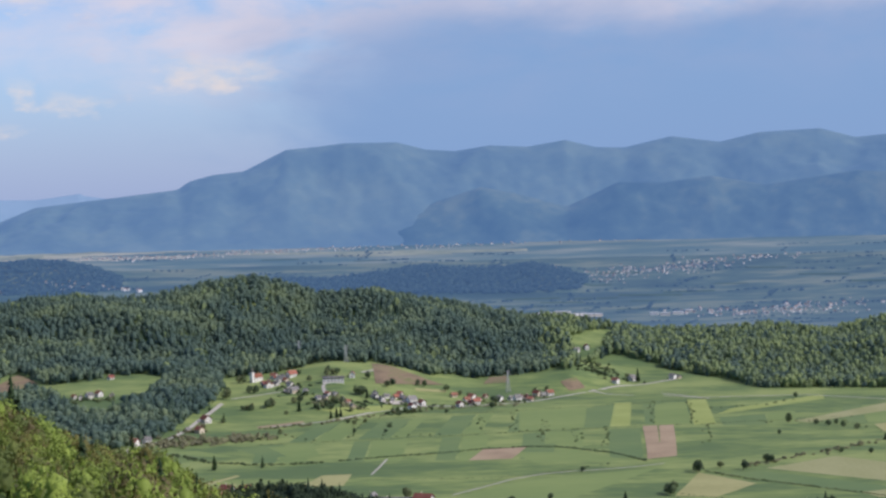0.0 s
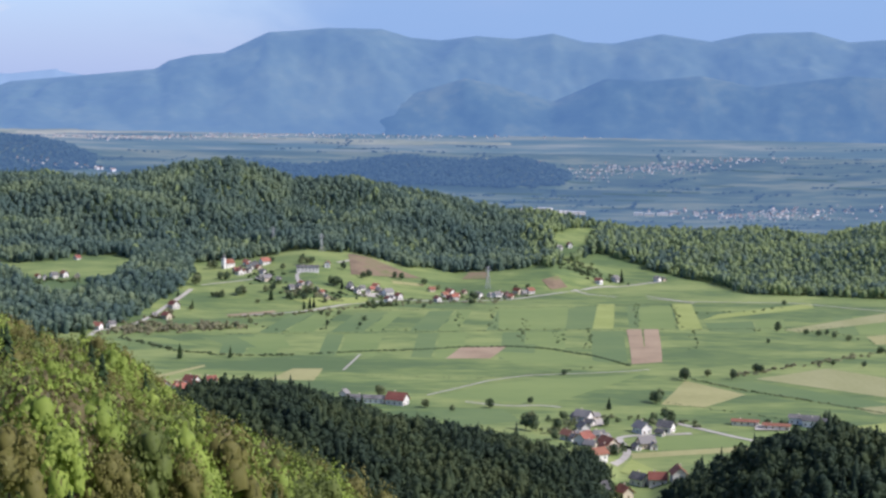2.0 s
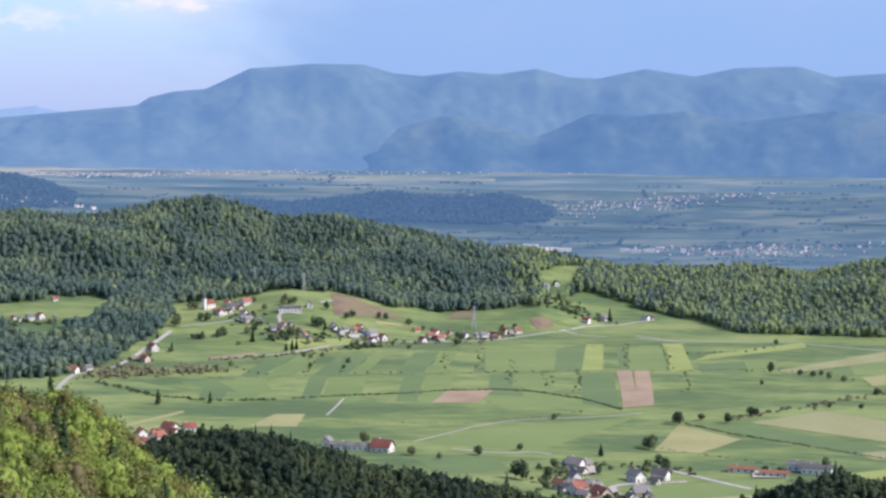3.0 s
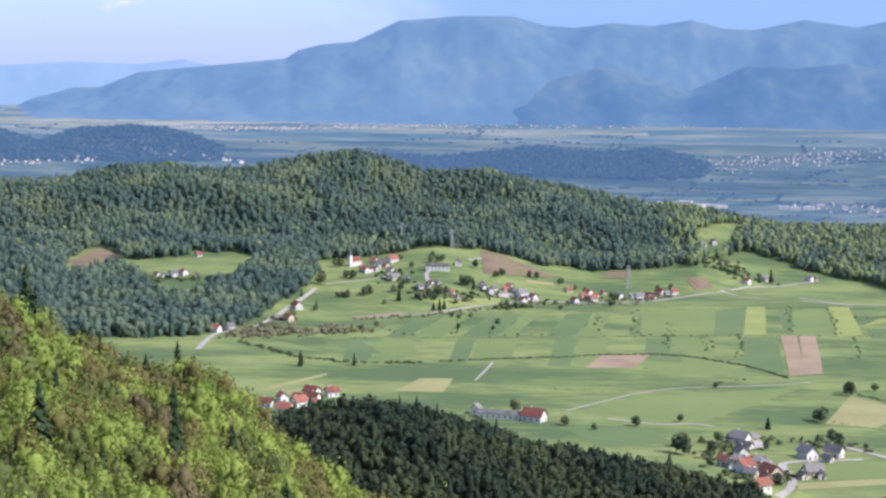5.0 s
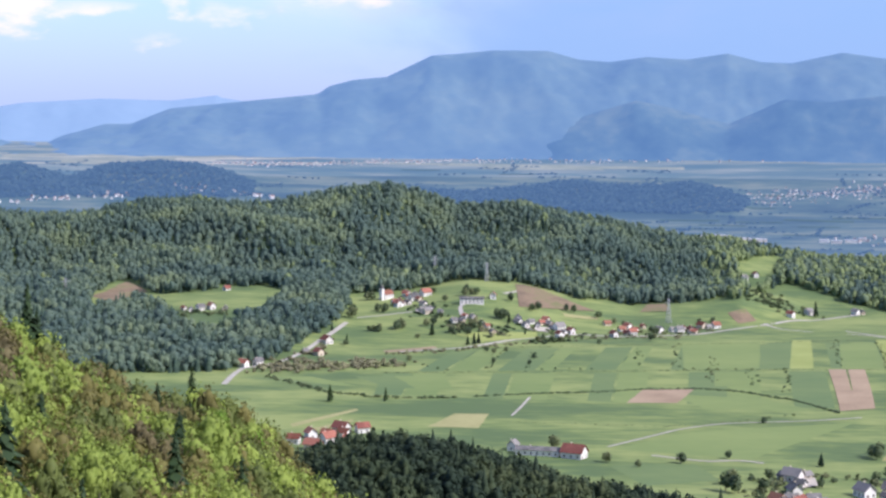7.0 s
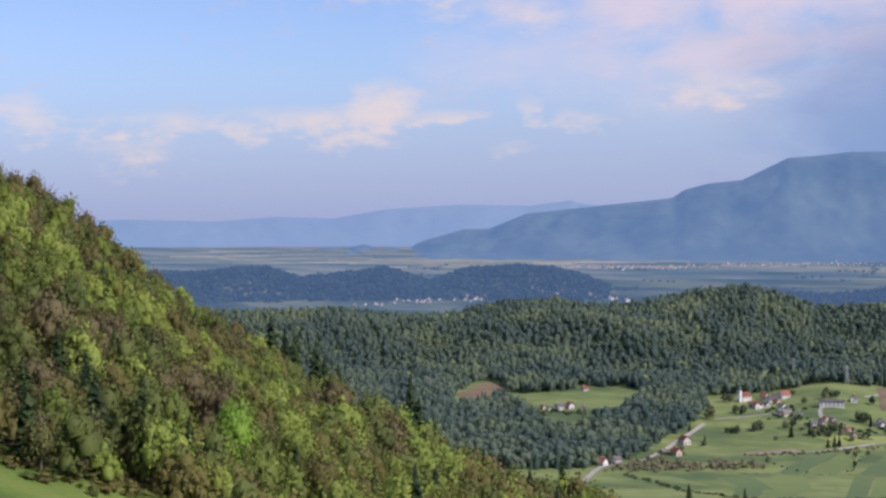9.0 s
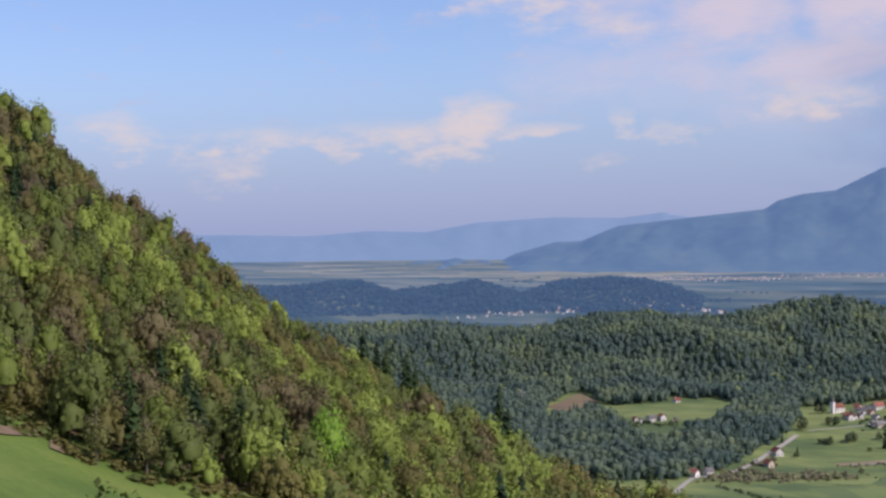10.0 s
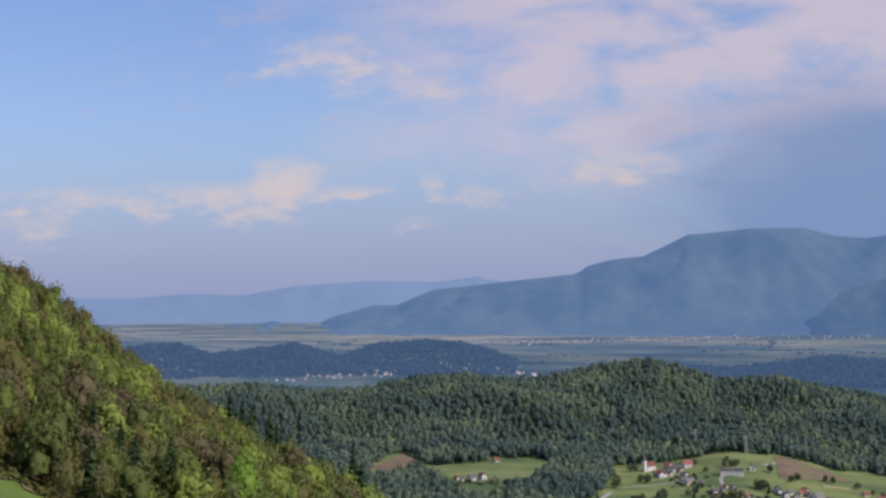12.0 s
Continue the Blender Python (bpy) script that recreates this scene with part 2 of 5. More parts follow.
M = {
    "beech": material("fresh_leaves", [(0.12, 0.165, 0.038), (0.19, 0.25, 0.048), (0.28, 0.345, 0.07)], 0.03, rough=0.6, random_by="object", spread=0.35, translucent=0.3, fine=0.4),
    "bright_beech": material("bright_green_leaves", [(0.13, 0.24, 0.03), (0.20, 0.36, 0.045), (0.27, 0.43, 0.06)], 0.05, rough=0.55, random_by="object", spread=0.2, translucent=0.3, fine=0.9),
    "brown_tree": material("budding_twigs", [(0.135, 0.125, 0.058), (0.18, 0.17, 0.072), (0.20, 0.215, 0.075)], 0.05, rough=0.8, random_by="object", spread=0.4, translucent=0.35, fine=0.4),
    "blossom": material("blossom", [(0.45, 0.42, 0.36), (0.65, 0.62, 0.55)], 0.2, rough=0.8),
    "spruce": material("spruce_needles", [(0.012, 0.028, 0.012), (0.025, 0.05, 0.018), (0.04, 0.07, 0.02)], 0.05, rough=0.7, random_by="object", spread=0.3, fine=0.7),
    "slope_lime": material("lime_spring_leaves", [(0.17, 0.24, 0.045), (0.30, 0.38, 0.075)], 0.03, rough=0.65, random_by="island", spread=0.10, translucent=0.24, fine=0.9, width=0.24),
    "slope_green": material("green_spring_leaves", [(0.088, 0.12, 0.032), (0.155, 0.19, 0.048)], 0.03, rough=0.65, random_by="island", spread=0.10, translucent=0.24, fine=0.9, width=0.24),
    "slope_olive": material("olive_spring_leaves", [(0.11, 0.106, 0.032), (0.185, 0.175, 0.05)], 0.03, rough=0.65, random_by="island", spread=0.10, translucent=0.24, fine=0.9, width=0.24),
    "slope_tan": material("tan_buds", [(0.125, 0.108, 0.05), (0.19, 0.165, 0.075)], 0.03, rough=0.65, random_by="island", spread=0.10, translucent=0.24, fine=0.9, width=0.24),
    # leaves of hill and terrace: haze painted into a paler, bluer base colour
    "hazy_hill_leaves": material("hazy_hill_leaves", [(0.09, 0.146, 0.125), (0.118, 0.178, 0.14), (0.15, 0.212, 0.145), (0.20, 0.262, 0.15)], 0.013, rough=0.85, random_by="island", spread=0.02, fine=0.085, width=0.16, grain=0.3, translucent=0.4),
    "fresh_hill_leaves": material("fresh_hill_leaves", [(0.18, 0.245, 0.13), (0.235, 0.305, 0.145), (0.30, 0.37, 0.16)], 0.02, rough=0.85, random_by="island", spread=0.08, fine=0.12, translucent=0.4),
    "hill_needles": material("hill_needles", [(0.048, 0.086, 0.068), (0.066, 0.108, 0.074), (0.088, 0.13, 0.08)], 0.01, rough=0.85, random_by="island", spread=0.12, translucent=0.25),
    "dark_leaves": material("dark_wood_leaves", [(0.022, 0.04, 0.026), (0.032, 0.052, 0.03), (0.045, 0.068, 0.033), (0.068, 0.09, 0.04)], 0.02, rough=0.85, random_by="island", spread=0.06, fine=0.16, width=0.17, translucent=0.2),
    # far woods: distance haze added as blue emission
    "far_leaves": material("hazy_wood_leaves", [(0.014, 0.03, 0.024), (0.032, 0.052, 0.036)], 0.02, rough=0.9, haze_glow=((0.165, 0.33, 0.64), 0.39)),
    "bush": material("bush_leaves", [(0.06, 0.09, 0.05), (0.10, 0.14, 0.065), (0.165, 0.19, 0.09)], 0.05, rough=0.8, random_by="object", spread=0.4, translucent=0.2),
    "scrub": material("bare_scrub", [(0.15, 0.15, 0.09), (0.23, 0.22, 0.13), (0.25, 0.27, 0.13)], 0.06, rough=0.9, random_by="island", spread=0.2),
    "bark": material("bark", [(0.10, 0.08, 0.06), (0.20, 0.17, 0.13)], 0.8, rough=0.9, stretch=(1, 1, 0.2)),
    "plough": material("ploughed_soil", [(0.27, 0.20, 0.13), (0.36, 0.275, 0.18)], 0.03, fine=0.3, bump=0.2),
    "litter": material("leaf_litter", [(0.05, 0.038, 0.022), (0.09, 0.07, 0.038), (0.07, 0.085, 0.03)], 0.06, fine=0.3, bump=0.3),
    "clearing": material("cleared_slope", [(0.15, 0.115, 0.075), (0.23, 0.17, 0.11), (0.16, 0.17, 0.07)], 0.03, fine=0.2, bump=0.3),
    "straw": material("pale_field", [(0.26, 0.26, 0.11), (0.34, 0.33, 0.15)], 0.015, fine=0.2),
    "stubble": material("grey_green_field", [(0.24, 0.25, 0.11), (0.30, 0.30, 0.15)], 0.015, fine=0.2, stretch=(1.6, 0.5, 1)),
    "lush": material("bright_crop", [(0.23, 0.28, 0.08), (0.29, 0.335, 0.11)], 0.02, fine=0.2),
    "dark_crop": material("dark_crop", [(0.105, 0.165, 0.066), (0.142, 0.2, 0.075)], 0.012, fine=0.15, stretch=(0.4, 1, 1)),
    "meadow": material("mown_meadow", [(0.145, 0.208, 0.07), (0.19, 0.25, 0.085)], 0.012, fine=0.15, stretch=(0.4, 1, 1)),
    "road": material("pale_road", [(0.34, 0.32, 0.28), (0.44, 0.42, 0.37)], 0.1, fine=0.8),
    "gravel": material("gravel_yard", [(0.36, 0.33, 0.28), (0.5, 0.47, 0.4)], 0.1, fine=0.8),
    "plaster": material("white_plaster", [(0.62, 0.60, 0.56), (0.80, 0.78, 0.74)], 0.15, fine=1.2, random_by="object", spread=0.5),
    "cream": material("cream_plaster", [(0.55, 0.47, 0.36), (0.70, 0.62, 0.48)], 0.15, fine=1.2),
    "red_tile": material("red_roof_tiles", [(0.19, 0.07, 0.055), (0.33, 0.135, 0.095)], 0.2, fine=2.0, random_by="object", spread=0.6, bump=0.05),
    "old_tile": material("old_roof_tiles", [(0.16, 0.06, 0.04), (0.26, 0.12, 0.08)], 0.2, fine=2.0, random_by="object", spread=0.6, bump=0.05),
    "grey_tile": material("grey_roof_slates", [(0.10, 0.10, 0.10), (0.22, 0.21, 0.20)], 0.2, fine=2.0, random_by="object", spread=0.7, bump=0.05),
    "glass": material("window_glass", [(0.03, 0.035, 0.04), (0.05, 0.055, 0.06)], 0.5, rough=0.08, spec=0.5),
    "timber": material("dark_timber", [(0.07, 0.045, 0.03), (0.12, 0.08, 0.05)], 0.5, fine=3.0),
    "steel": material("galvanised_steel", [(0.35, 0.36, 0.37), (0.45, 0.46, 0.47)], 0.5, rough=0.5),
    "far_white": material("far_walls", [(0.42, 0.44, 0.47), (0.6, 0.61, 0.63)], 0.05, random_by="island", spread=0.6),
    "far_roof": material("far_roofs", [(0.22, 0.16, 0.16), (0.24, 0.24, 0.26), (0.27, 0.21, 0.2)], 0.05, random_by="island", spread=0.9),
    "grass": material("meadow", [(0.088, 0.14, 0.055), (0.145, 0.202, 0.068), (0.225, 0.275, 0.095)], 0.014, bump=0.3, fine=0.11, stretch=(0.4, 1, 1), width=0.14),
    "near_grass": material("near_meadow", [(0.085, 0.15, 0.028), (0.12, 0.19, 0.036), (0.17, 0.225, 0.05)], 0.04, bump=0.2, fine=0.7, width=0.2),
    # plain, far fields, mountains and distant hills: blue haze painted in as emission
    "far_plain": material("far_plain", [(0.02, 0.044, 0.034), (0.045, 0.077, 0.05), (0.11, 0.128, 0.075)], 0.008, fine=0.03, stretch=(0.6, 1.8, 1), width=0.15, haze_glow=((0.185, 0.37, 0.79), 0.255)),
    "mountain": material("hazy_mountain", [(0.036, 0.058, 0.048), (0.052, 0.077, 0.057), (0.076, 0.1, 0.066)], 0.006, fine=0.03, haze_glow=((0.20, 0.425, 0.92), 0.44)),
    "foothill": material("hazy_foothills", [(0.015, 0.035, 0.03), (0.035, 0.06, 0.045), (0.08, 0.10, 0.06)], 0.006, fine=0.03, haze_glow=((0.185, 0.405, 0.90), 0.40)),
    "far_field": material("hazy_pale_fields", [(0.13, 0.15, 0.09), (0.24, 0.24, 0.16)], 0.01, fine=0.05, haze_glow=((0.2, 0.38, 0.76), 0.25)),
    "far_cream": material("hazy_cream_plain", [(0.12, 0.14, 0.09), (0.22, 0.22, 0.15), (0.34, 0.32, 0.23)], 0.008, fine=0.03, stretch=(0.4, 2.4, 1), width=0.15, haze_glow=((0.26, 0.40, 0.70), 0.3)),
    "far_haze": material("hazy_plain", [(0.03, 0.058, 0.042), (0.065, 0.09, 0.055), (0.17, 0.17, 0.11)], 0.006, fine=0.03, stretch=(0.4, 2.2, 1), width=0.15, haze_glow=((0.2, 0.41, 0.82), 0.31)),
    "far_crop": material("hazy_dark_fields", [(0.02, 0.05, 0.045), (0.04, 0.08, 0.06)], 0.01, fine=0.05, haze_glow=((0.2, 0.38, 0.72), 0.16)),
    "distant": material("distant_hills", [(0.05, 0.08, 0.10), (0.07, 0.10, 0.12)], 0.004, haze_glow=((0.34, 0.54, 0.92), 0.6)),
}


# ---- the lie of the land ----
# -- terrain
EYE_Z = 220.0


def ridge_lines():
    """Hills as crest lines round the viewpoint: name -> bearings, angles of rise, crest distance, foot distance, back width, cover height."""
    return {
        "terrace": ([(-45, -5.6), (-20.71, -5.58), (-17.77, -5.63), (-16.11, -5.48), (-13.76, -5.49), (-11.56, -5.33), (-9.35, -5.24), (-7.65, -5.49), (-5.6, -5.39), (-3.91, -5.15), (-2.21, -5.27), (-0.52, -5.58), (1.15, -5.85), (4.45, -5.55), (6.5, -6.1), (8, -6.4)], 2050, [(-45, 1585), (-20.73, 1587), (-17.45, 1573), (-12.75, 1577), (-11.39, 1610), (-9.0, 1703), (-6.79, 1739), (-3.89, 1754), (-2.19, 1797), (0.33, 1840), (2.82, 1904), (5.44, 1977)], 420, 0),
        "hill": ([(-45, -2.7), (-30, -2.8), (-20.7, -2.77), (-19.07, -2.75), (-17.43, -2.95), (-15.77, -2.96), (-14.94, -2.71), (-13.76, -2.49), (-12.42, -2.48), (-11.4, -2.62), (-10.04, -2.58), (-8.7, -2.36), (-7.65, -2.13), (-6.45, -2.02), (-5.4, -2.25), (-4.2, -2.66), (-2.2, -2.63), (-0.8, -2.92), (0.6, -3.12), (1.79, -3.4), (3.11, -3.6), (4.42, -3.66), (5.99, -4.0), (7.55, -4.2), (9.68, -4.18), (11.02, -4.05), (13.3, -4.28), (14.42, -3.96), (16.04, -3.72), (22, -3.7)], 2480, 2060, 430, 13),
        "dark": ([(-16, -12.2), (-12, -10.9), (-9.4, -9.95), (-8.4, -9.62), (-7.4, -9.42), (-6.6, -9.36), (-5.58, -9.4), (-4.54, -9.61), (-2.99, -10.17), (-0.92, -10.85), (1.66, -11.28), (3.37, -11.72), (5.07, -12.25), (5.59, -12.26), (8, -14)], 880, 610, 260, 15),
        "dark_right": ([(5.5, -17), (9.3, -12.8), (10.45, -12.17), (11.78, -11.16), (13.11, -10.8), (14.05, -10.41), (15.0, -10.61), (16.27, -10.81), (24, -10.9)], 800, 560, 260, 15),
        "far_left": ([(-45, -1.8), (-30, -1.6), (-23.98, -1.59), (-22.5, -1.44), (-21.68, -1.41), (-20.53, -1.79), (-18.87, -1.6), (-17.88, -1.44), (-16.4, -1.92), (-15.24, -1.49), (-13.59, -1.39), (-12.44, -1.47), (-11.62, -1.67), (-10.65, -2.09), (-9, -3.0)], 3760, 3640, 250, 8),
        "far_right": ([(-8, -3.0), (-5.5, -2.25), (-3.63, -2.36), (-1.94, -2.16), (-0.42, -1.95), (0.77, -2.15), (2.28, -2.08), (3.11, -1.97), (4.12, -2.18), (5.21, -2.59), (8, -3.0)], 3620, 3480, 250, 8),
    }


BACKDROPS = {
    "front": ([(-17, -2.0), (-14.04, -1.77), (-12.06, -1.38), (-10, -1.3), (-8, -1.25), (-6.4, -1.3), (-5, -1.25), (-4, -1.0), (-3, -0.72), (-2, -0.4), (-1, -0.1), (0.4, 0.35), (1.5, 0.68), (2.6, 0.45), (4.4, -0.05), (5.2, 0.3), (6.1, 0.72), (7.6, 0.66), (9.2, 0.85), (11, 0.5), (14, 0.9), (18, 0.6), (24, 0.8)], 4400, 4190, 260, 0),
    "mountain": ([(-20.5, -1.6), (-18.16, -1.11), (-16.54, -0.43), (-15.32, -0.13), (-14.51, -0.13), (-13.29, 0.36), (-11.26, 0.57), (-8.64, 0.84), (-8.25, 1.1), (-7.49, 1.3), (-6.43, 1.4), (-4.99, 2.09), (-4.22, 2.14), (-3.05, 2.26), (-1.3, 2.25), (-0.32, 1.98), (0.66, 1.9), (1.83, 2.06), (3.1, 1.98), (4.36, 2.17), (5.4, 1.9), (6.35, 1.86), (7.9, 2.19), (9.5, 1.95), (10.8, 2.23), (12.77, 2.29), (13.9, 1.96), (15.51, 2.08), (20, 2.2), (24, 2.4)], 4700, 4200, 260, 0),
    "distant": ([(-45, 0.1), (-26.09, 0.2), (-23.31, 0.13), (-21.34, 0.28), (-19.52, 0.22), (-17.87, 0.51), (-15.39, 0.66), (-13.25, 0.61), (-11.77, 0.79), (-11.74, 0.72), (-10.74, 0.57), (-7, 0.4), (-4, 0)], 4840, 4600, 200, 0),
}
SLOPE = [(-29.83, 2.66), (-29.05, 2.10), (-27.94, 1.14), (-26.17, -0.07), (-24.22, -1.70), (-22.09, -3.10), (-20.77, -3.88), (-19.12, -4.77), (-17.79, -5.65), (-17.0, -6.20), (-16.29, -6.58), (-16.02, -6.87), (-14.54, -7.47), (-13.22, -8.11), (-12.04, -7.95), (-10.01, -9.09), (-9.16, -10.19), (-7.61, -11.23), (-5.54, -12.52)]


def smooth(t):
    t = np.clip(t, 0, 1)
    return t * t * (3 - 2 * t)


def plain(r):
    x = np.maximum(r - 2800.0, 0.0)
    d = np.where(r > 2800, 2800 + x * (1 + 7 * (x / 1900.0) ** 2), np.maximum(r, 1.0))
    return np.where(r > 2800, EYE_Z - EYE_Z * r / d, 0.0)


def lumps(az, r, size, seed=0.0):
    """Soft rolling unevenness, about -1 to 1."""
    x, y = r * np.sin(np.radians(az)) / size, r * np.cos(np.radians(az)) / size
    v = np.sin(x * 1.7 + 1.3 * np.sin(y * 1.1 + seed) + seed) + np.sin(y * 1.9 + 1.7 * np.sin(x * 0.8 - seed)) + 0.6 * np.sin(x * 3.7 + y * 2.9 + seed * 2)
    return v / 2.6


def ridge(az, r, spec, rough=1.0, seed=0.0):
    line, rc, foot, back, cover = spec
    a, e = np.array(line).T
    el = np.interp(az, a, e, left=e[0] - 1, right=e[-1] - 1)
    r0 = np.interp(az, *np.array(foot).T) if isinstance(foot, (list, tuple)) else foot
    base = plain(np.float64(rc))
    out = np.maximum(np.maximum(a[0] - az, az - a[-1]), 0)
    top = np.maximum(EYE_Z + rc * np.tan(np.radians(el)) - cover - base, 0) * np.exp(-(out / 3.0) ** 2)
    t = (r - r0) / (rc - r0)
    p = np.where(r < rc, 0.55 * smooth(t) + 0.45 * np.clip(t, 0, 1), 1 - smooth((r - rc) / back))
    u = np.clip(t, 0, 1) * np.clip(1 - t, 0, 1) * 4
    return top * p + rough * top * (0.13 * lumps(az, r, 60 + rc * 0.03, seed) + 0.06 * lumps(az, r, 45, seed + 4) + (0.20 if rc == 2480 else 0.0) * lumps(az, r, 95, seed + 2)) * u


def slope_rise(az):
    a, e = np.array(SLOPE).T
    return np.interp(az, a, e, left=e[0] + 0.6, right=e[-1]) - np.clip((az - a[-1]) * 1.2, 0, 22) + np.minimum(np.maximum(a[0] - az, 0) * 0.5, 6)


def near_slope(az, r):
    """The wooded hillside beside the viewpoint; it falls away to the right and beyond its skyline."""
    rs = np.interp(az, [-60, -30, -25, -20, -15, -10, -5, 0, 20], [560, 620, 650, 690, 720, 720, 640, 560, 420])
    el_n = np.interp(az, [-60, -30, -25, -20, -15, -10, -5, 0, 10, 40], [-3, -6.2, -7.6, -9.2, -11, -13, -15, -18, -26, -30])
    rn = rs * 0.5
    zs = EYE_Z + rs * np.tan(np.radians(slope_rise(az))) - 11.0
    zn = EYE_Z + rn * np.tan(np.radians(el_n)) - 4.0
    t = (r - rn) / (rs - rn)
    behind = smooth((np.abs(az) - 60) / 60)
    z = np.where(r < rn, 186 + (zn - 186) * np.clip(r / rn, 0, 1) ** 1.3, zn + (zs - zn) * (0.6 * smooth(t) + 0.4 * t))
    z = np.where(r > rs, zs - 0.62 * (r - rs) - 0.0008 * (r - rs) ** 2, z)
    z = z * (1 - behind) + behind * (186 + 0.3 * np.minimum(r, 300) - 0.4 * np.maximum(r - 300, 0))
    return z + 2.0 * lumps(az, r, 40, 2.0) * np.clip(r / 200 - 0.4, 0, 1)


def height(az, r):
    """Height of the ground at a bearing (degrees) and distance (metres) from the viewpoint."""
    az, r = np.asarray(az, float), np.asarray(r, float)
    z = plain(r)
    for i, (name, spec) in enumerate(ridge_lines().items()):
        z = np.maximum(z, plain(r) + ridge(az, r, spec, 0.35 if name == "terrace" else 1.0, i * 1.7)) if name != "hill" else z + np.maximum(ridge(az, r, (spec[0], spec[1], spec[2], spec[3], spec[4]), 1.0, i) - np.maximum(z - plain(r), 0) * smooth((r - 2060) / 300), 0)
    return np.maximum(z, near_slope(az, r))


def height_xy(x, y):
    return height(np.degrees(np.arctan2(x, y)), np.hypot(x, y))
# -- end terrain


def mesh_from(name, verts, faces, mats, smooth_shade=False, face_mats=None):
    me = bpy.data.meshes.new(name)
    me.from_pydata(verts if isinstance(verts, list) else verts.tolist(), [], faces if isinstance(faces, list) else faces.tolist())
    for m in mats:
        me.materials.append(m)
    if face_mats is not None:
        me.polygons.foreach_set("material_index", np.asarray(face_mats, dtype=np.int32))
    if smooth_shade:
        me.polygons.foreach_set("use_smooth", np.ones(len(me.polygons), dtype=bool))
    me.update()
    return me


def polar_grid(azs, rs, fn):
    A, R = np.meshgrid(azs, rs, indexing="ij")
    Z = fn(A, R)
    V = np.stack([R * np.sin(np.radians(A)), R * np.cos(np.radians(A)), Z], -1).reshape(-1, 3)
    n, k = len(azs), len(rs)
    i = (np.arange(n - 1)[:, None] * k + np.arange(k - 1)[None]).ravel()
    return V, np.stack([i, i + 1, i + k + 1, i + k], -1)[:, ::-1], A, R


def build_ground():
    azs = np.concatenate([np.arange(-180, -45, 5.0), np.arange(-45, 24, 0.16), np.arange(24, 181, 4.0)])
    azs[-1] = 180.0
    rs = np.concatenate([[0.5], np.arange(20, 700, 12.0), np.arange(700, 1300, 14.0), np.arange(1300, 2700, 16.0), np.arange(2700, 4900, 40.0)])
    V, Fc, A, R = polar_grid(azs, rs, height)
    # far faces take the plain materials whose emission imitates haze
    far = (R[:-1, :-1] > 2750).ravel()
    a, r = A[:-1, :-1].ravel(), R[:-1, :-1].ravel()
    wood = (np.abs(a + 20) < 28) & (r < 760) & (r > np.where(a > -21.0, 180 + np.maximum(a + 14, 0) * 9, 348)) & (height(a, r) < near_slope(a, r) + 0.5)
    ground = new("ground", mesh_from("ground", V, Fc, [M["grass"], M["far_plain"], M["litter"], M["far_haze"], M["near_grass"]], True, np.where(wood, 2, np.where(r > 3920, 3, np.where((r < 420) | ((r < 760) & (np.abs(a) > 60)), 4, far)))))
    tagged(ground, "broad green valley floor with meadows between wooded hills", "ground", kind="structure")
    return ground


def build_backdrop(name, key, mat, label, az0, az1, seed):
    spec = BACKDROPS[key]
    azs = np.arange(az0, az1, 0.12)
    rs = np.linspace(spec[2] - 40, spec[1] + spec[3], 70)

    def z(A, R):
        X, Y = R * np.sin(np.radians(A)), R * np.cos(np.radians(A))
        fine = np.array([40 * noise.fractal((x / 240, y / 300, seed), 0.75, 2.1, 6) + 34 * (0.45 - abs(noise.noise((x / 130 + 0.5 * noise.noise((x / 200, y / 260, seed)), y / 520, seed + 3)))) for x, y in zip(X.ravel(), Y.ravel())]).reshape(R.shape)
        u = np.clip((R - spec[2]) / (spec[1] - spec[2]), 0, 1) * np.clip((spec[1] - R) / 200, 0, 1)
        return plain(R) - 6 + ridge(A, R, spec, 0.3, seed) + fine * u
    V, Fc, _, _ = polar_grid(azs, rs, z)
    ob = new(name, mesh_from(name, V, Fc, [mat], True))
    return tagged(ob, label, "mountains", kind="structure")


build_ground()
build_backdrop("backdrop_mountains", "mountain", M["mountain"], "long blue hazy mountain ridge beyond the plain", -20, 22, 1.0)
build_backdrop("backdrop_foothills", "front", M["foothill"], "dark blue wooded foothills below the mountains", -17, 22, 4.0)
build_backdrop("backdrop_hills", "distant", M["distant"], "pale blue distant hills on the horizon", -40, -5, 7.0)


# ---- shapes shared by many things ----
rng = np.random.default_rng(7)


def part(name, me, parent, label=""):
    ob = new(name, me)
    ob.parent = parent
    if label:
        ob["label"] = label
    return ob


def spire_template(seed, tiers=5, sides=7):
    """A ragged conifer 1 high and about 0.5 wide."""
    g = np.random.default_rng(seed)
    V, Fc = [], []
    for t in range(tiers):
        z0 = 0.04 + 0.8 * t / tiers
        r0 = 0.26 * (1 - t / tiers) ** 0.85 + 0.02
        b = len(V)
        V.append((0, 0, min(1.0, z0 + 1.55 / tiers)))
        for i in range(sides):
            a = 2 * math.pi * (i + 0.5 * (t % 2)) / sides
            r = r0 * (0.75 + 0.5 * g.random())
            V.append((r * math.cos(a), r * math.sin(a), z0 - 0.05 * g.random()))
        Fc += [(b, b + 1 + i, b + 1 + (i + 1) % sides) for i in range(sides)]
    return np.array(V), np.array(Fc)


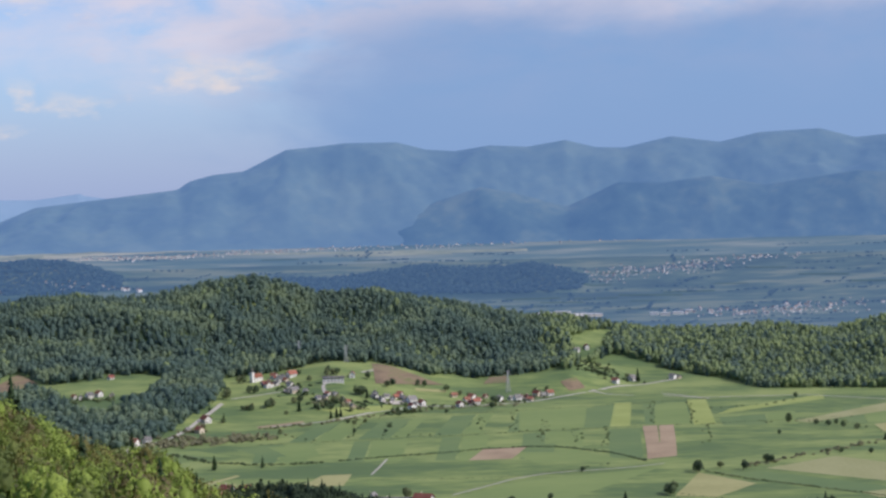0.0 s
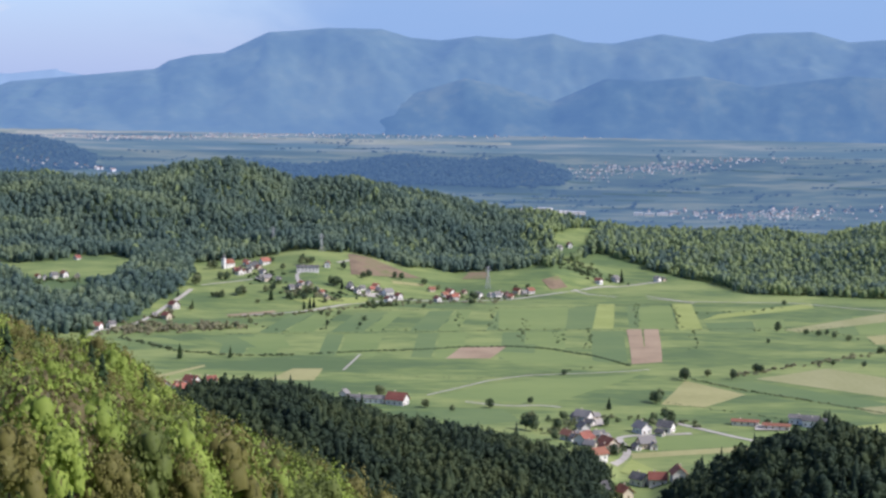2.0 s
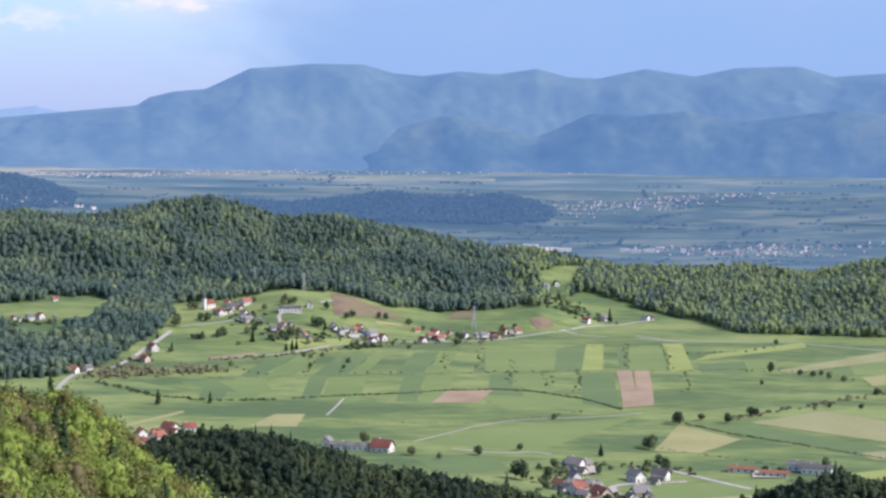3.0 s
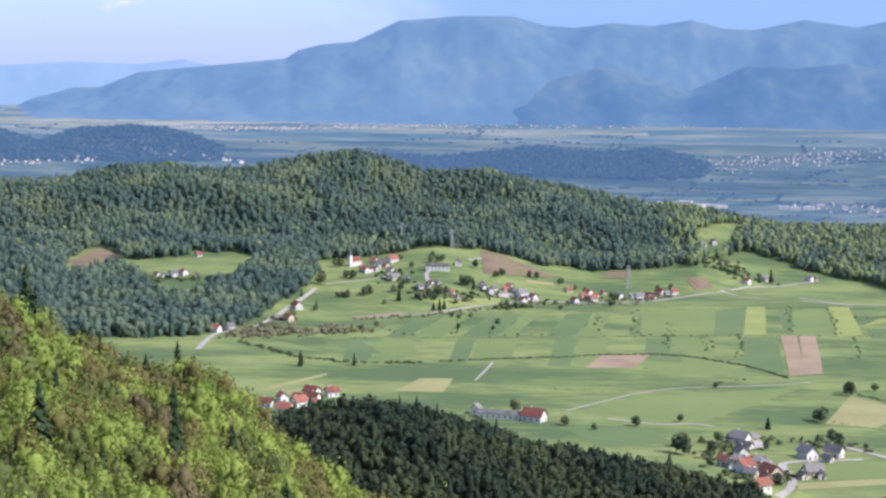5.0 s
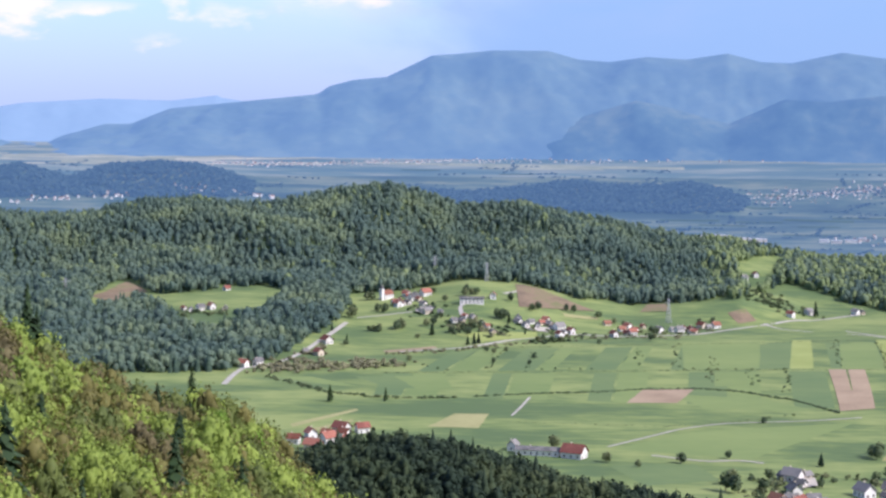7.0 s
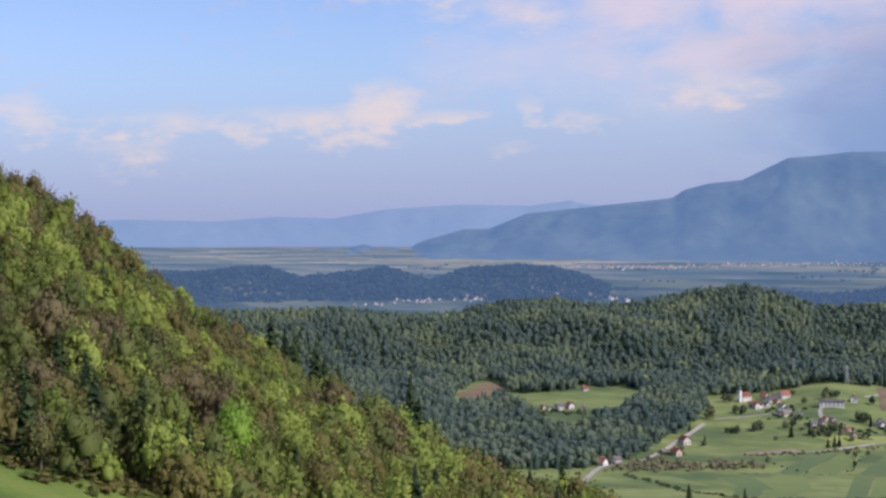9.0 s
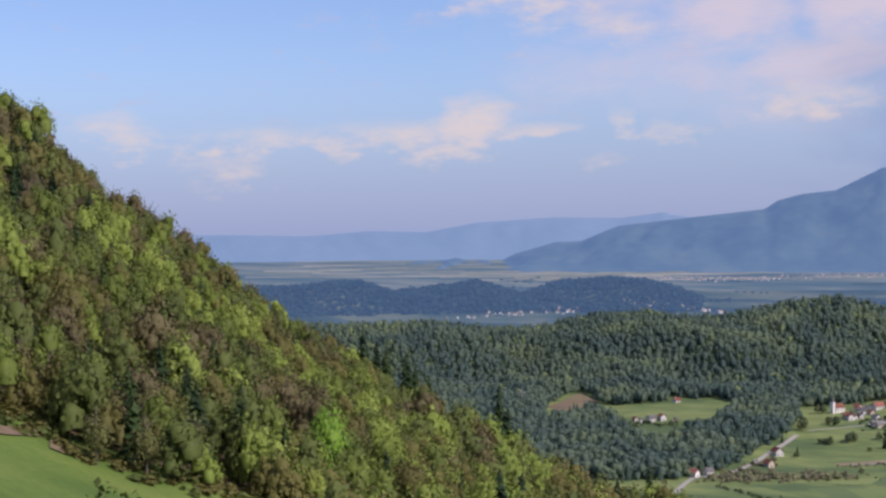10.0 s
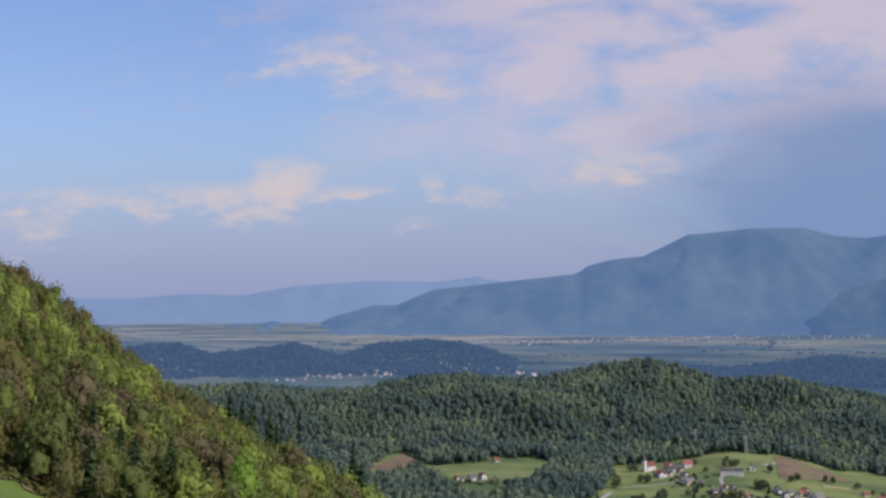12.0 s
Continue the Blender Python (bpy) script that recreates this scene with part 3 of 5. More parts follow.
def leafy_template(seed, count, leaf, tall=1.0, sparse=0.0):
    """A crown of many small leaf clumps gathered on a few boughs, about 1 wide, that stands on z = 0."""
    g = np.random.default_rng(seed)
    boughs = g.normal(size=(7, 3))
    boughs /= np.linalg.norm(boughs, axis=1, keepdims=True)
    boughs[:, 2] = np.abs(boughs[:, 2]) * 1.1 - 0.35
    centre = boughs * (0.16 + 0.12 * g.random((7, 1)))
    which = g.integers(0, 7, count)
    d = g.normal(size=(count, 3))
    d /= np.linalg.norm(d, axis=1, keepdims=True)
    P = centre[which] + d * (0.20 + 0.08 * g.random((count, 1))) * (1 - sparse * g.random((count, 1)))
    n = d + 0.22 * g.normal(size=(count, 3)) + np.array([0, 0, 0.3])
    n /= np.linalg.norm(n, axis=1, keepdims=True)
    u = np.cross(n, g.normal(size=(count, 3)))
    u /= np.linalg.norm(u, axis=1, keepdims=True)
    w = np.cross(n, u)
    s = leaf * (0.6 + 0.8 * g.random((count, 1)))
    V = np.stack([P + u * s, P + w * s * 0.8 + n * s * 0.25, P - u * s * 0.9, P - w * s + n * s * 0.2], 1).reshape(-1, 3)
    V[:, 2] = (V[:, 2] - V[:, 2].min()) * tall
    i = np.arange(count) * 4
    return V, np.stack([i, i + 1, i + 2, i + 3], -1)


def crown_template(seed, lobes, flakes, flake, tall=1.0, sides=7, rings=3, loose=0.0, core=1.0):
    """A crown of several rounded leafy boughs with loose leaf clumps all over them, about 1 wide, that stands on z = 0."""
    g = np.random.default_rng(seed)
    V, Fc, tips = [], [], []
    for k in range(lobes):
        a = 2.399963 * k + 0.7 * g.random()
        f = (k + 0.5) / lobes
        rad = 0.30 * math.sqrt(f) if lobes > 1 else 0.0
        size = (0.27 if lobes > 3 else 0.36) * (0.75 + 0.5 * g.random())
        c = np.array([rad * math.cos(a), rad * math.sin(a), (0.62 - 0.42 * f) + 0.16 * (g.random() - 0.5)])
        b = len(V)
        V.append(tuple(c + (0.06 * g.normal() * size, 0.06 * g.normal() * size, core * size * (0.95 + 0.2 * g.random()))))
        for i in range(rings):
            th = (i + 1) / (rings + 0.35) * 2.35
            for j in range(sides):
                ph = 2 * math.pi * (j + 0.5 * (i % 2)) / sides
                q = core * size * (0.78 + 0.44 * g.random())
                V.append(tuple(c + q * np.array([math.sin(th) * math.cos(ph), math.sin(th) * math.sin(ph), math.cos(th)])))
        for j in range(sides):
            Fc.append((b, b + 1 + j, b + 1 + (j + 1) % sides))
            for i in range(rings - 1):
                o, o2 = b + 1 + i * sides, b + 1 + (i + 1) * sides
                Fc.append((o + j, o2 + j, o2 + (j + 1) % sides, o + (j + 1) % sides))
        tips.append((c, size))
    for k in range(flakes):
        c, size = tips[int(g.integers(0, lobes))]
        d = g.normal(size=3)
        d[2] = abs(d[2]) * 1.1 - 0.35
        d /= np.linalg.norm(d)
        p = c + d * size * (0.84 + 0.26 * g.random() + loose * g.random())
        n = d + 0.35 * g.normal(size=3)
        n /= np.linalg.norm(n)
        u = np.cross(n, g.normal(size=3))
        u /= np.linalg.norm(u)
        w = np.cross(n, u)
        e = flake * (0.6 + 0.8 * g.random())
        b = len(V)
        V += [tuple(p + u * e), tuple(p + w * e * 0.8 + n * e * 0.3), tuple(p - u * e * 0.9), tuple(p - w * e + n * e * 0.2)]
        Fc.append((b, b + 1, b + 2, b + 3))
    V = np.array(V)
    V[:, 2] = (V[:, 2] - V[:, 2].min()) * tall
    return V, Fc


def fir_template(seed, boughs=150):
    """A spruce 1 high whose ragged boughs droop all round the stem."""
    g = np.random.default_rng(seed)
    V, Fc = [], []
    for k in range(boughs):
        f = (k + g.random()) / boughs
        f = f ** 1.15
        z0, r0 = 0.05 + 0.9 * f, 0.22 * (1 - f) ** 0.75 + 0.012
        a = 2.399963 * k + 0.5 * g.normal()
        r, h = r0 * (0.55 + 0.6 * g.random()), 0.10 * (1 - 0.5 * f)
        b = len(V)
        ca, sa = math.cos(a), math.sin(a)
        wa = 0.40 * r
        z1 = z0 + 0.03 * g.normal()
        V += [(0, 0, z0 + h), (r * 0.6 * ca - wa * sa, r * 0.6 * sa + wa * ca, z1 + h * 0.2), (r * ca, r * sa, z1 - h * 0.6 * g.random()), (r * 0.6 * ca + wa * sa, r * 0.6 * sa - wa * ca, z1 + h * 0.2)]
        Fc += [(b, b + 1, b + 2, b + 3)]
    return np.array(V), np.array(Fc)


def trunk_mesh(name, height, radius, seed, limbs=5):
    """A tapered trunk with a few rising limbs."""
    g = np.random.default_rng(seed)
    V, Fc = [], []

    def limb(p, q, r0, r1, sides=6):
        d = Vector(q) - Vector(p)
        x = d.orthogonal().normalized()
        y = d.cross(x).normalized()
        b = len(V)
        for c, r in ((p, r0), (q, r1)):
            for i in range(sides):
                a = 2 * math.pi * i / sides
                V.append(tuple(Vector(c) + (x * math.cos(a) + y * math.sin(a)) * r))
        Fc.extend((b + i, b + (i + 1) % sides, b + sides + (i + 1) % sides, b + sides + i) for i in range(sides))
    limb((0, 0, -0.6), (0, 0, height * 0.5), radius, radius * 0.7)
    limb((0, 0, height * 0.5), (0.1, 0, height), radius * 0.7, radius * 0.2)
    for i in range(limbs):
        a = 2 * math.pi * (i + g.random() * 0.6) / limbs
        z = height * (0.4 + 0.45 * g.random())
        l = height * 0.28
        limb((0, 0, z), (l * math.cos(a), l * math.sin(a), z + l * 0.8), radius * 0.35, radius * 0.1, 5)
    return mesh_from(name, V, Fc, [M["bark"]])


def plant_stuff(name, label, xy, sizes, templates, which, mats, mat_of, category="forest", sink=0.3, soft=False):
    """Many plants joined into one mesh; sizes are (width, height)."""
    Z = height_xy(xy[:, 0], xy[:, 1]) - sink
    turn = rng.random(len(xy)) * 2 * math.pi
    allV, allF, allM, base = [], [], [], 0
    for k, (TV, TF) in enumerate(templates):
        ids = np.where(which == k)[0]
        if not len(ids):
            continue
        c, s = np.cos(turn[ids])[:, None], np.sin(turn[ids])[:, None]
        x, y, z = TV.T
        W, H = sizes[ids, 0:1], sizes[ids, 1:2]
        V = np.stack([(x * c - y * s) * W + xy[ids, 0:1], (x * s + y * c) * W + xy[ids, 1:2], z * H + Z[ids][:, None]], -1)
        n = len(TV)
        allV.append(V.reshape(-1, 3))
        sizes_of = sorted({len(f) for f in TF})
        for c_ in sizes_of:
            G = np.array([f for f in TF if len(f) == c_])
            Fk = (G[None] + (np.arange(len(ids)) * n)[:, None, None] + base).reshape(-1, c_)
            allF += Fk.tolist()
            allM += [mat_of[k]] * len(Fk)
        base += n * len(ids)
    ob = new(name, mesh_from(name, np.concatenate(allV), allF, mats, soft, allM))
    return tagged(ob, label, category, kind="stuff")


def scatter(az0, az1, r0, r1, spacing, keep=None):
    """Jittered plan points in a sector of bearings and distances."""
    pts = []
    r = r0
    while r < r1:
        step = math.degrees(spacing / r)
        a = np.arange(az0, az1, step)
        pts.append(np.stack([a + (rng.random(len(a)) - 0.5) * step * 0.9, r + (rng.random(len(a)) - 0.5) * spacing * 0.9], -1))
        r += spacing * 0.87
    P = np.concatenate(pts)
    if keep is not None:
        P = P[keep(P[:, 0], P[:, 1])]
    return P


def to_xy(P):
    return np.stack([P[:, 1] * np.sin(np.radians(P[:, 0])), P[:, 1] * np.cos(np.radians(P[:, 0]))], -1)


def inside(poly, x, y):
    """Which points lie in the plan polygon."""
    c = np.zeros(len(x), bool)
    for (x0, y0), (x1, y1) in zip(poly, poly[1:] + poly[:1]):
        cross = ((y0 > y) != (y1 > y)) & (x < (x1 - x0) * (y - y0) / (y1 - y0 + 1e-9) + x0)
        c ^= cross
    return c


TUFTS = [crown_template(100 + s, 2, 13, 0.15, 1.1, 5, 2, 0.15, 0.9) for s in range(6)]
SCRUB = [leafy_template(100 + s, 27, 0.185, 1.0) for s in range(6)]
CROWNS = [crown_template(120 + s, 5, 64, 0.085, 1.0, 5, 2, 0.15, 0.8) for s in range(6)]
SPIRES = [spire_template(s) for s in range(3)]
FOREST_FOOT = [(-45, 2045), (-20.71, 2045), (-17.77, 2045), (-16.11, 2045), (-13.76, 2045), (-11.56, 2045), (-9.35, 2045), (-7.65, 2045), (-5.6, 2045), (-3.91, 2045), (-2.21, 2045), (-0.52, 2045), (1.15, 2045), (4.45, 2045), (5.62, 2272), (8.16, 2177), (9.72, 2086), (11.08, 1983), (12.99, 1961), (16.13, 1980)]
# clearings in the woods
CLEARINGS = [
    [(-96, 2086), (-75, 2065), (-31, 2046), (2, 1980), (-37, 1942), (-95, 1945)],
    [(53, 2060), (80, 2052), (132, 2004), (129, 1960), (40, 1945)],
    [(178, 2340), (258, 2478), (225, 2286), (190, 2151), (167, 2022), (179, 2258)],
    [(-557, 1940), (-537, 2070), (-493, 2008), (-508, 1912)],
    [(-176, 2073), (-130, 2064), (-89, 2060), (-100, 2003), (-145, 1990), (-171, 2012)],
]


def wood_hill():
    def keep(a, r):
        foot = np.interp(a, *np.array(FOREST_FOOT).T) + 14 * np.sin(a * 2.1) + 8 * np.sin(a * 5.3)
        xy = to_xy(np.stack([a, r], -1))
        ok = r > foot
        for c in CLEARINGS:
            ok &= ~inside(c, xy[:, 0], xy[:, 1])
        return ok
    P = scatter(-28, 19, 1990, 2505, 7.9, keep)
    xy = to_xy(P)
    n = len(P)
    mixed = lumps(P[:, 0], P[:, 1], 70, 3.0)
    conifer = rng.random(n) < 0.10 + 0.22 * np.clip(mixed, -0.4, 1)
    which = np.where(conifer, 6 + rng.integers(0, 3, n), rng.integers(0, 6, n))
    h = 11.5 + 4.5 * rng.random(n)
    sizes = np.stack([np.where(conifer, h * 0.8, 7.6 + 3.6 * rng.random(n)), np.where(conifer, h * 1.2, h)], -1)
    fresh = ~conifer & (rng.random(n) < np.where(P[:, 0] > 3.5, 0.6, 0.03) + 0.14 * mixed)
    which = np.where(fresh, which + 9, which)
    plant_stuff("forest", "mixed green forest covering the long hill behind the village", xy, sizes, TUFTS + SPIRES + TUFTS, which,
                [M["hazy_hill_leaves"], M["hill_needles"], M["fresh_hill_leaves"]], [0] * 6 + [1] * 3 + [2] * 6, soft=True)


HAMLET = [
    [(-479, 1939), (-436, 2102), (-349, 2078), (-330, 1932), (-336, 1835), (-362, 1810), (-361, 1769), (-385, 1751), (-433, 1831)],
    [(-261, 1713), (-250, 1861), (-227, 1952), (-160, 1742), (-231, 1575)],
]


def wood_terrace():
    wood = [(-520, 1812), (-485, 1938), (-430, 1831), (-400, 1750), (-361, 1743), (-352, 1863), (-364, 2024), (-334, 2099), (-287, 2082), (-263, 1952), (-263, 1868), (-269, 1765), (-280, 1640), (-299, 1581), (-332, 1557), (-400, 1542), (-448, 1561)]

    def keep(a, r):
        xy = to_xy(np.stack([a, r], -1))
        ok = inside(wood, xy[:, 0], xy[:, 1]) | ((a < -15.7) & (r < 2060))
        lane = np.interp(xy[:, 1], [1492, 1544, 1590, 1600, 1640, 1703, 1744, 1799, 1854], [-305, -308, -308, -293, -280, -270, -266, -258, -252])
        ok &= ~((xy[:, 0] > lane - 13) & (xy[:, 1] < 1860))
        for c in HAMLET:
            ok &= ~inside(c, xy[:, 0], xy[:, 1])
        return ok
    P = scatter(-23, -6, 1560, 2080, 8.0, keep)
    n = len(P)
    conifer = rng.random(n) < 0.25
    which = np.where(conifer, 6 + rng.integers(0, 3, n), rng.integers(0, 6, n))
    h = 10 + 6 * rng.random(n)
    sizes = np.stack([np.where(conifer, h * 1.0, 9 + 5 * rng.random(n)), np.where(conifer, h * 1.2, h)], -1)
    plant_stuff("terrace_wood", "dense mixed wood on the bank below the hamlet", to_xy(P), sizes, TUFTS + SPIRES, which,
                [M["hazy_hill_leaves"], M["hill_needles"]], [0] * 6 + [1] * 3, soft=True)


def wood_knoll(name, label, az0, az1, r0, r1):
    def keep(a, r):
        return height(a, r) > np.maximum(4.0, near_slope(a, r) + 1.5)
    P = scatter(az0, az1, r0, r1, 6.9, keep)
    n = len(P)
    conifer = rng.random(n) < 0.05
    which = np.where(conifer, 6 + rng.integers(0, 3, n), rng.integers(0, 6, n))
    h = 10 + 6 * rng.random(n)
    sizes = np.stack([np.where(conifer, h * 0.9, 8.2 + 3.8 * rng.random(n)), np.where(conifer, h * 1.15, h)], -1)
    plant_stuff(name, label, to_xy(P), sizes, CROWNS + SPIRES, which, [M["dark_leaves"], M["dark_leaves"]], [0] * 6 + [1] * 3, soft=True)


def wood_far(name, label, az0, az1, key):
    spec = ridge_lines()[key]

    def keep(a, r):
        return ridge(a, r, spec, 0) > 3
    P = scatter(az0, az1, spec[2], spec[1] + 50, 10.0, keep)
    n = len(P)
    sizes = np.stack([12 + 6 * rng.random(n), 8 + 6 * rng.random(n)], -1)
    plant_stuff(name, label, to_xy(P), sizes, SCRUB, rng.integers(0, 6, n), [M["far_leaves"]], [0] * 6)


wood_hill()
wood_terrace()
wood_knoll("dark_wood", "dark green wood on a low rounded knoll", -11, 7.5, 640, 960)
wood_knoll("knoll_wood", "dark wooded knoll at the valley's edge", 6.0, 19, 560, 880)
wood_far("distant_wood", "dark blue-green wood on a far ridge", -30, -9, "far_left")
wood_far("distant_ridge_wood", "dark wood on a far low ridge", -8, 8, "far_right")


def far_hedges():
    """Broken hedgerows and little copses between the fields of the far plain."""
    pts = []
    for k in range(330):
        a, r = -21 + 43 * float(rng.random()), 2790 + 1350 * float(rng.random()) ** 1.3
        x, y = r * math.sin(math.radians(a)), r * math.cos(math.radians(a))
        t = math.radians(12 * float(rng.normal()) + (75 if k % 4 == 0 else 0))
        for j in range(int(rng.integers(2, 12))):
            d = j * 10 + 5 * float(rng.normal())
            pts.append((x + d * math.cos(t) + 2 * float(rng.normal()), y + d * math.sin(t) + 2 * float(rng.normal())))
    xy = np.array(pts)
    n = len(xy)
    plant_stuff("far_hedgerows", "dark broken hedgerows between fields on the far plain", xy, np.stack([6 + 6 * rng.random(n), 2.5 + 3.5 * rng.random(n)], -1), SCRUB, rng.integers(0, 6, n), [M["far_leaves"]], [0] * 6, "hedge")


far_hedges()


# ---- the hillside beside the viewpoint ----
def make_tree(name, label, crown, trunk_h, trunk_r, crown_w, crown_z, crown_h, mat, seed, category="tree", limbs=5):
    root = new(name)
    root.empty_display_size = 0.5
    V, Fc = crown
    part("trunk", trunk_mesh("trunk", trunk_h, trunk_r, seed, limbs), root)
    cv = V * np.array([crown_w, crown_w, crown_h]) + np.array([0, 0, crown_z])
    part("crown", mesh_from("crown", cv, Fc, [mat], True), root)
    return tagged(root, label, category)


def place(tree, x, y, s, first, group):
    m = pose(x, y, float(height_xy(x, y)) - 0.2, 0, 0, float(rng.random() * 360)) @ Matrix.Diagonal((s, s, s * (0.9 + 0.25 * float(rng.random())), 1))
    if first:
        tree.matrix_basis = m
        tree["group"] = group
        return tree
    c = copy_thing(tree, Matrix())
    c.matrix_basis = m
    return c


# the forest edge above the near meadow
EDGE = [(-164, 285), (-167, 304), (-153, 286), (-141, 294), (-135, 316)] + [(-121, 321), (-103, 284)] + [(-104, 341)] + [(-71, 275), (-61, 260)]


def slope_points():
    def keep(a, r):
        rs = np.interp(a, [-60, -30, -25, -20, -15, -10, -5, 0, 20], [560, 620, 650, 690, 720, 720, 640, 560, 420])
        ok = (r < rs + 25) & (height(a, r) < near_slope(a, r) + 0.5) & (near_slope(a, r) > 25)
        edge = sorted((math.degrees(math.atan2(x, y)), math.hypot(x, y)) for x, y in EDGE)
        return ok & ((r > np.where(a > -21.0, 168 + np.maximum(a + 14, 0) * 9, np.interp(a, *np.array(edge).T) + 12)) | ((a > -24.5) & (a < -20.5) & (r > 150) & (r < 222)))
    return scatter(-36, 6, 150, 760, 7.3, keep)


def build_slope():
    P = slope_points()
    xy = to_xy(P)
    n = len(P)
    kind = rng.random(n) + 0.16 * lumps(P[:, 0], P[:, 1], 30, 5.0)
    spruce = kind < 0.08
    bright = (kind >= 0.08) & (kind < 0.22)
    brown = (kind >= 0.22) & (kind < np.where(P[:, 0] > -17, 0.27, 0.38))
    kinds = (
        ("spruce", "dark green spruce among spring beeches on the hillside", spruce, "spruces on the hillside"),
        ("beech", "beech in bright fresh leaf on the steep hillside", bright, "beeches on the hillside"),
        ("budding_tree", "brownish half-bare budding tree on the hillside", brown, "budding trees on the hillside"),
    )
    rest = ~(spruce | bright | brown)
    for name, label, mask, group in kinds:
        ids = np.where(mask)[0]
        ids = ids[np.argsort(P[ids, 1])]
        rest[ids[290:]] = True
        makers = []
        for s in range(4):
            if name == "spruce":
                t = make_tree(name, label, fir_template(s), 11, 0.2, 14, 0.6, 13, M["spruce"], s, limbs=0)
            elif name == "beech":
                t = make_tree(name, label, crown_template(s, 7, 560, 0.030, 1.0, 6, 2, 0.16, 0.66), 8, 0.24, 7.6, 1.6, 10.0, M["beech"], s)
            else:
                t = make_tree(name, label, leafy_template(20 + s, 520, 0.031, 1.0, 0.4), 9, 0.2, 6.6, 1.5, 9.5, M["brown_tree"], s)
            makers.append([t, True])
        for j, i in enumerate(ids[:290]):
            mk = makers[j % 4]
            place(mk[0], float(xy[i, 0]), float(xy[i, 1]), (0.75 + 0.5 * float(rng.random())) * (0.7 if name == "spruce" else 1.0), mk[1], group)
            mk[1] = False
    # single trees that stand out
    firs = [make_tree("spruce", "tall dark spruce standing out above the spring wood", fir_template(70 + s), 11, 0.2, 14, 0.6, 13, M["spruce"], s, limbs=0) for s in range(3)]
    spots = [(-109, 372, 1.5), (-98, 442, 1.4), (-65, 394, 1.3), (-132, 464, 1.35), (-117, 528, 1.3), (-90, 470, 1.4), (-153, 312, 1.1), (-154, 336, 1.2)] + [(-164, 330, 1.0), (-165, 327, 0.9), (-174, 360, 1.1), (-150, 346, 1.2), (-145, 354, 1.0), (-181, 397, 1.0), (-165, 354, 1.0)]
    # on the shoulder's skyline, by bearing
    for a, s in ((-20.8, 1.15), (-20.4, 0.95), (-20.1, 1.1), (-19.5, 1.15), (-19.25, 0.95), (-18.85, 0.8), (-16.75, 1.3), (-16.5, 1.05), (-16.03, 1.0), (-14.6, 0.8), (-13.25, 0.9), (-12.3, 0.95)):
        r = float(np.interp(a, [-25, -20, -15, -10, -5], [650, 690, 720, 720, 640])) - 6
        spots.append((r * math.sin(math.radians(a)), r * math.cos(math.radians(a)), s))
    for i, (x, y, s) in enumerate(spots):
        place(firs[i % 3], x, y, float(s) * (1.4 if i > 14 else 1.0), i < 3, "spruces on the hillside")
    oaks = [make_tree("beech", "tall beech in very bright green leaf at the forest edge", crown_template(75, 11, 1100, 0.027, 1.3, 5, 2, 0.2, 0.7), 9, 0.25, 8, 1.0, 12, M["bright_beech"], 3)]
    for i, (x, y, s) in enumerate([(-140, 362, 1.1)] + [(-130, 640, 0.85), (-121, 655, 0.8)]):
        place(oaks[0], x, y, float(s), i == 0, "beeches on the hillside")
    (x, y), = [(-103, 366)]
    white = make_tree("blossoming_tree", "white blossoming cherry at the forest edge", leafy_template(77, 700, 0.035, 1.1), 5, 0.16, 6, 0.8, 6, M["blossom"], 5)
    place(white, x, y, 1.0, True, "")
    ids = np.where(rest)[0]
    T = [crown_template(40 + s, 8, 470, 0.030, 1.0, 6, 2, 0.16, 0.6) for s in range(2)] + [crown_template(50 + s, 6, 210, 0.042, 1.0, 6, 2, 0.16, 0.7) for s in range(2)]
    T = T * 4
    m = len(ids)
    w = 6.4 + 6.0 * rng.random(m) ** 1.6
    w = np.where((P[ids, 0] < -19) & (P[ids, 1] > 470), 5.8 + 0.35 * (w - 6.4), w)
    hue = np.searchsorted([0.24, 0.56, 0.9], rng.random(m) + 0.45 * lumps(P[ids, 0], P[ids, 1], 38, 9.0) - np.where(P[ids, 0] > -17, 0.22, 0.0))
    plant_stuff("hillside_wood", "mixed spring wood in yellow-green and brown on the steep hillside", xy[ids], np.stack([w, w * (1.25 + 0.4 * rng.random(m))], -1), T, np.where(P[ids, 1] > 500, 2, 0) + rng.integers(0, 2, m) + 4 * hue, [M["slope_lime"], M["slope_olive"], M["slope_green"], M["slope_tan"]], [0] * 4 + [1] * 4 + [2] * 4 + [3] * 4, sink=-0.6, soft=True)


build_slope()


# ---- fields and roads ----
def drape(name, label, corners, mat, n=14, lift=0.35, category="field"):
    """A field over the ground between four plan corners, with slightly uneven edges."""
    a, b, c, d = (np.array(p, float) for p in corners[:4])
    u, v = np.meshgrid(np.linspace(0, 1, n), np.linspace(0, 1, n), indexing="ij")
    u = u + 0.004 * np.sin(9 * v + 3)
    P = ((1 - u) * (1 - v))[..., None] * a + (u * (1 - v))[..., None] * b + (u * v)[..., None] * c + ((1 - u) * v)[..., None] * d
    Z = height_xy(P[..., 0], P[..., 1]) + lift
    V = np.concatenate([P, Z[..., None]], -1).reshape(-1, 3)
    i = (np.arange(n - 1)[:, None] * n + np.arange(n - 1)[None]).ravel()
    Fc = np.stack([i, i + n, i + n + 1, i + 1], -1)
    me = mesh_from(name, V, Fc, [mat])
    if me.polygons[0].normal.z < 0:
        me.flip_normals()
    return tagged(new(name, me), label, category, kind="structure")


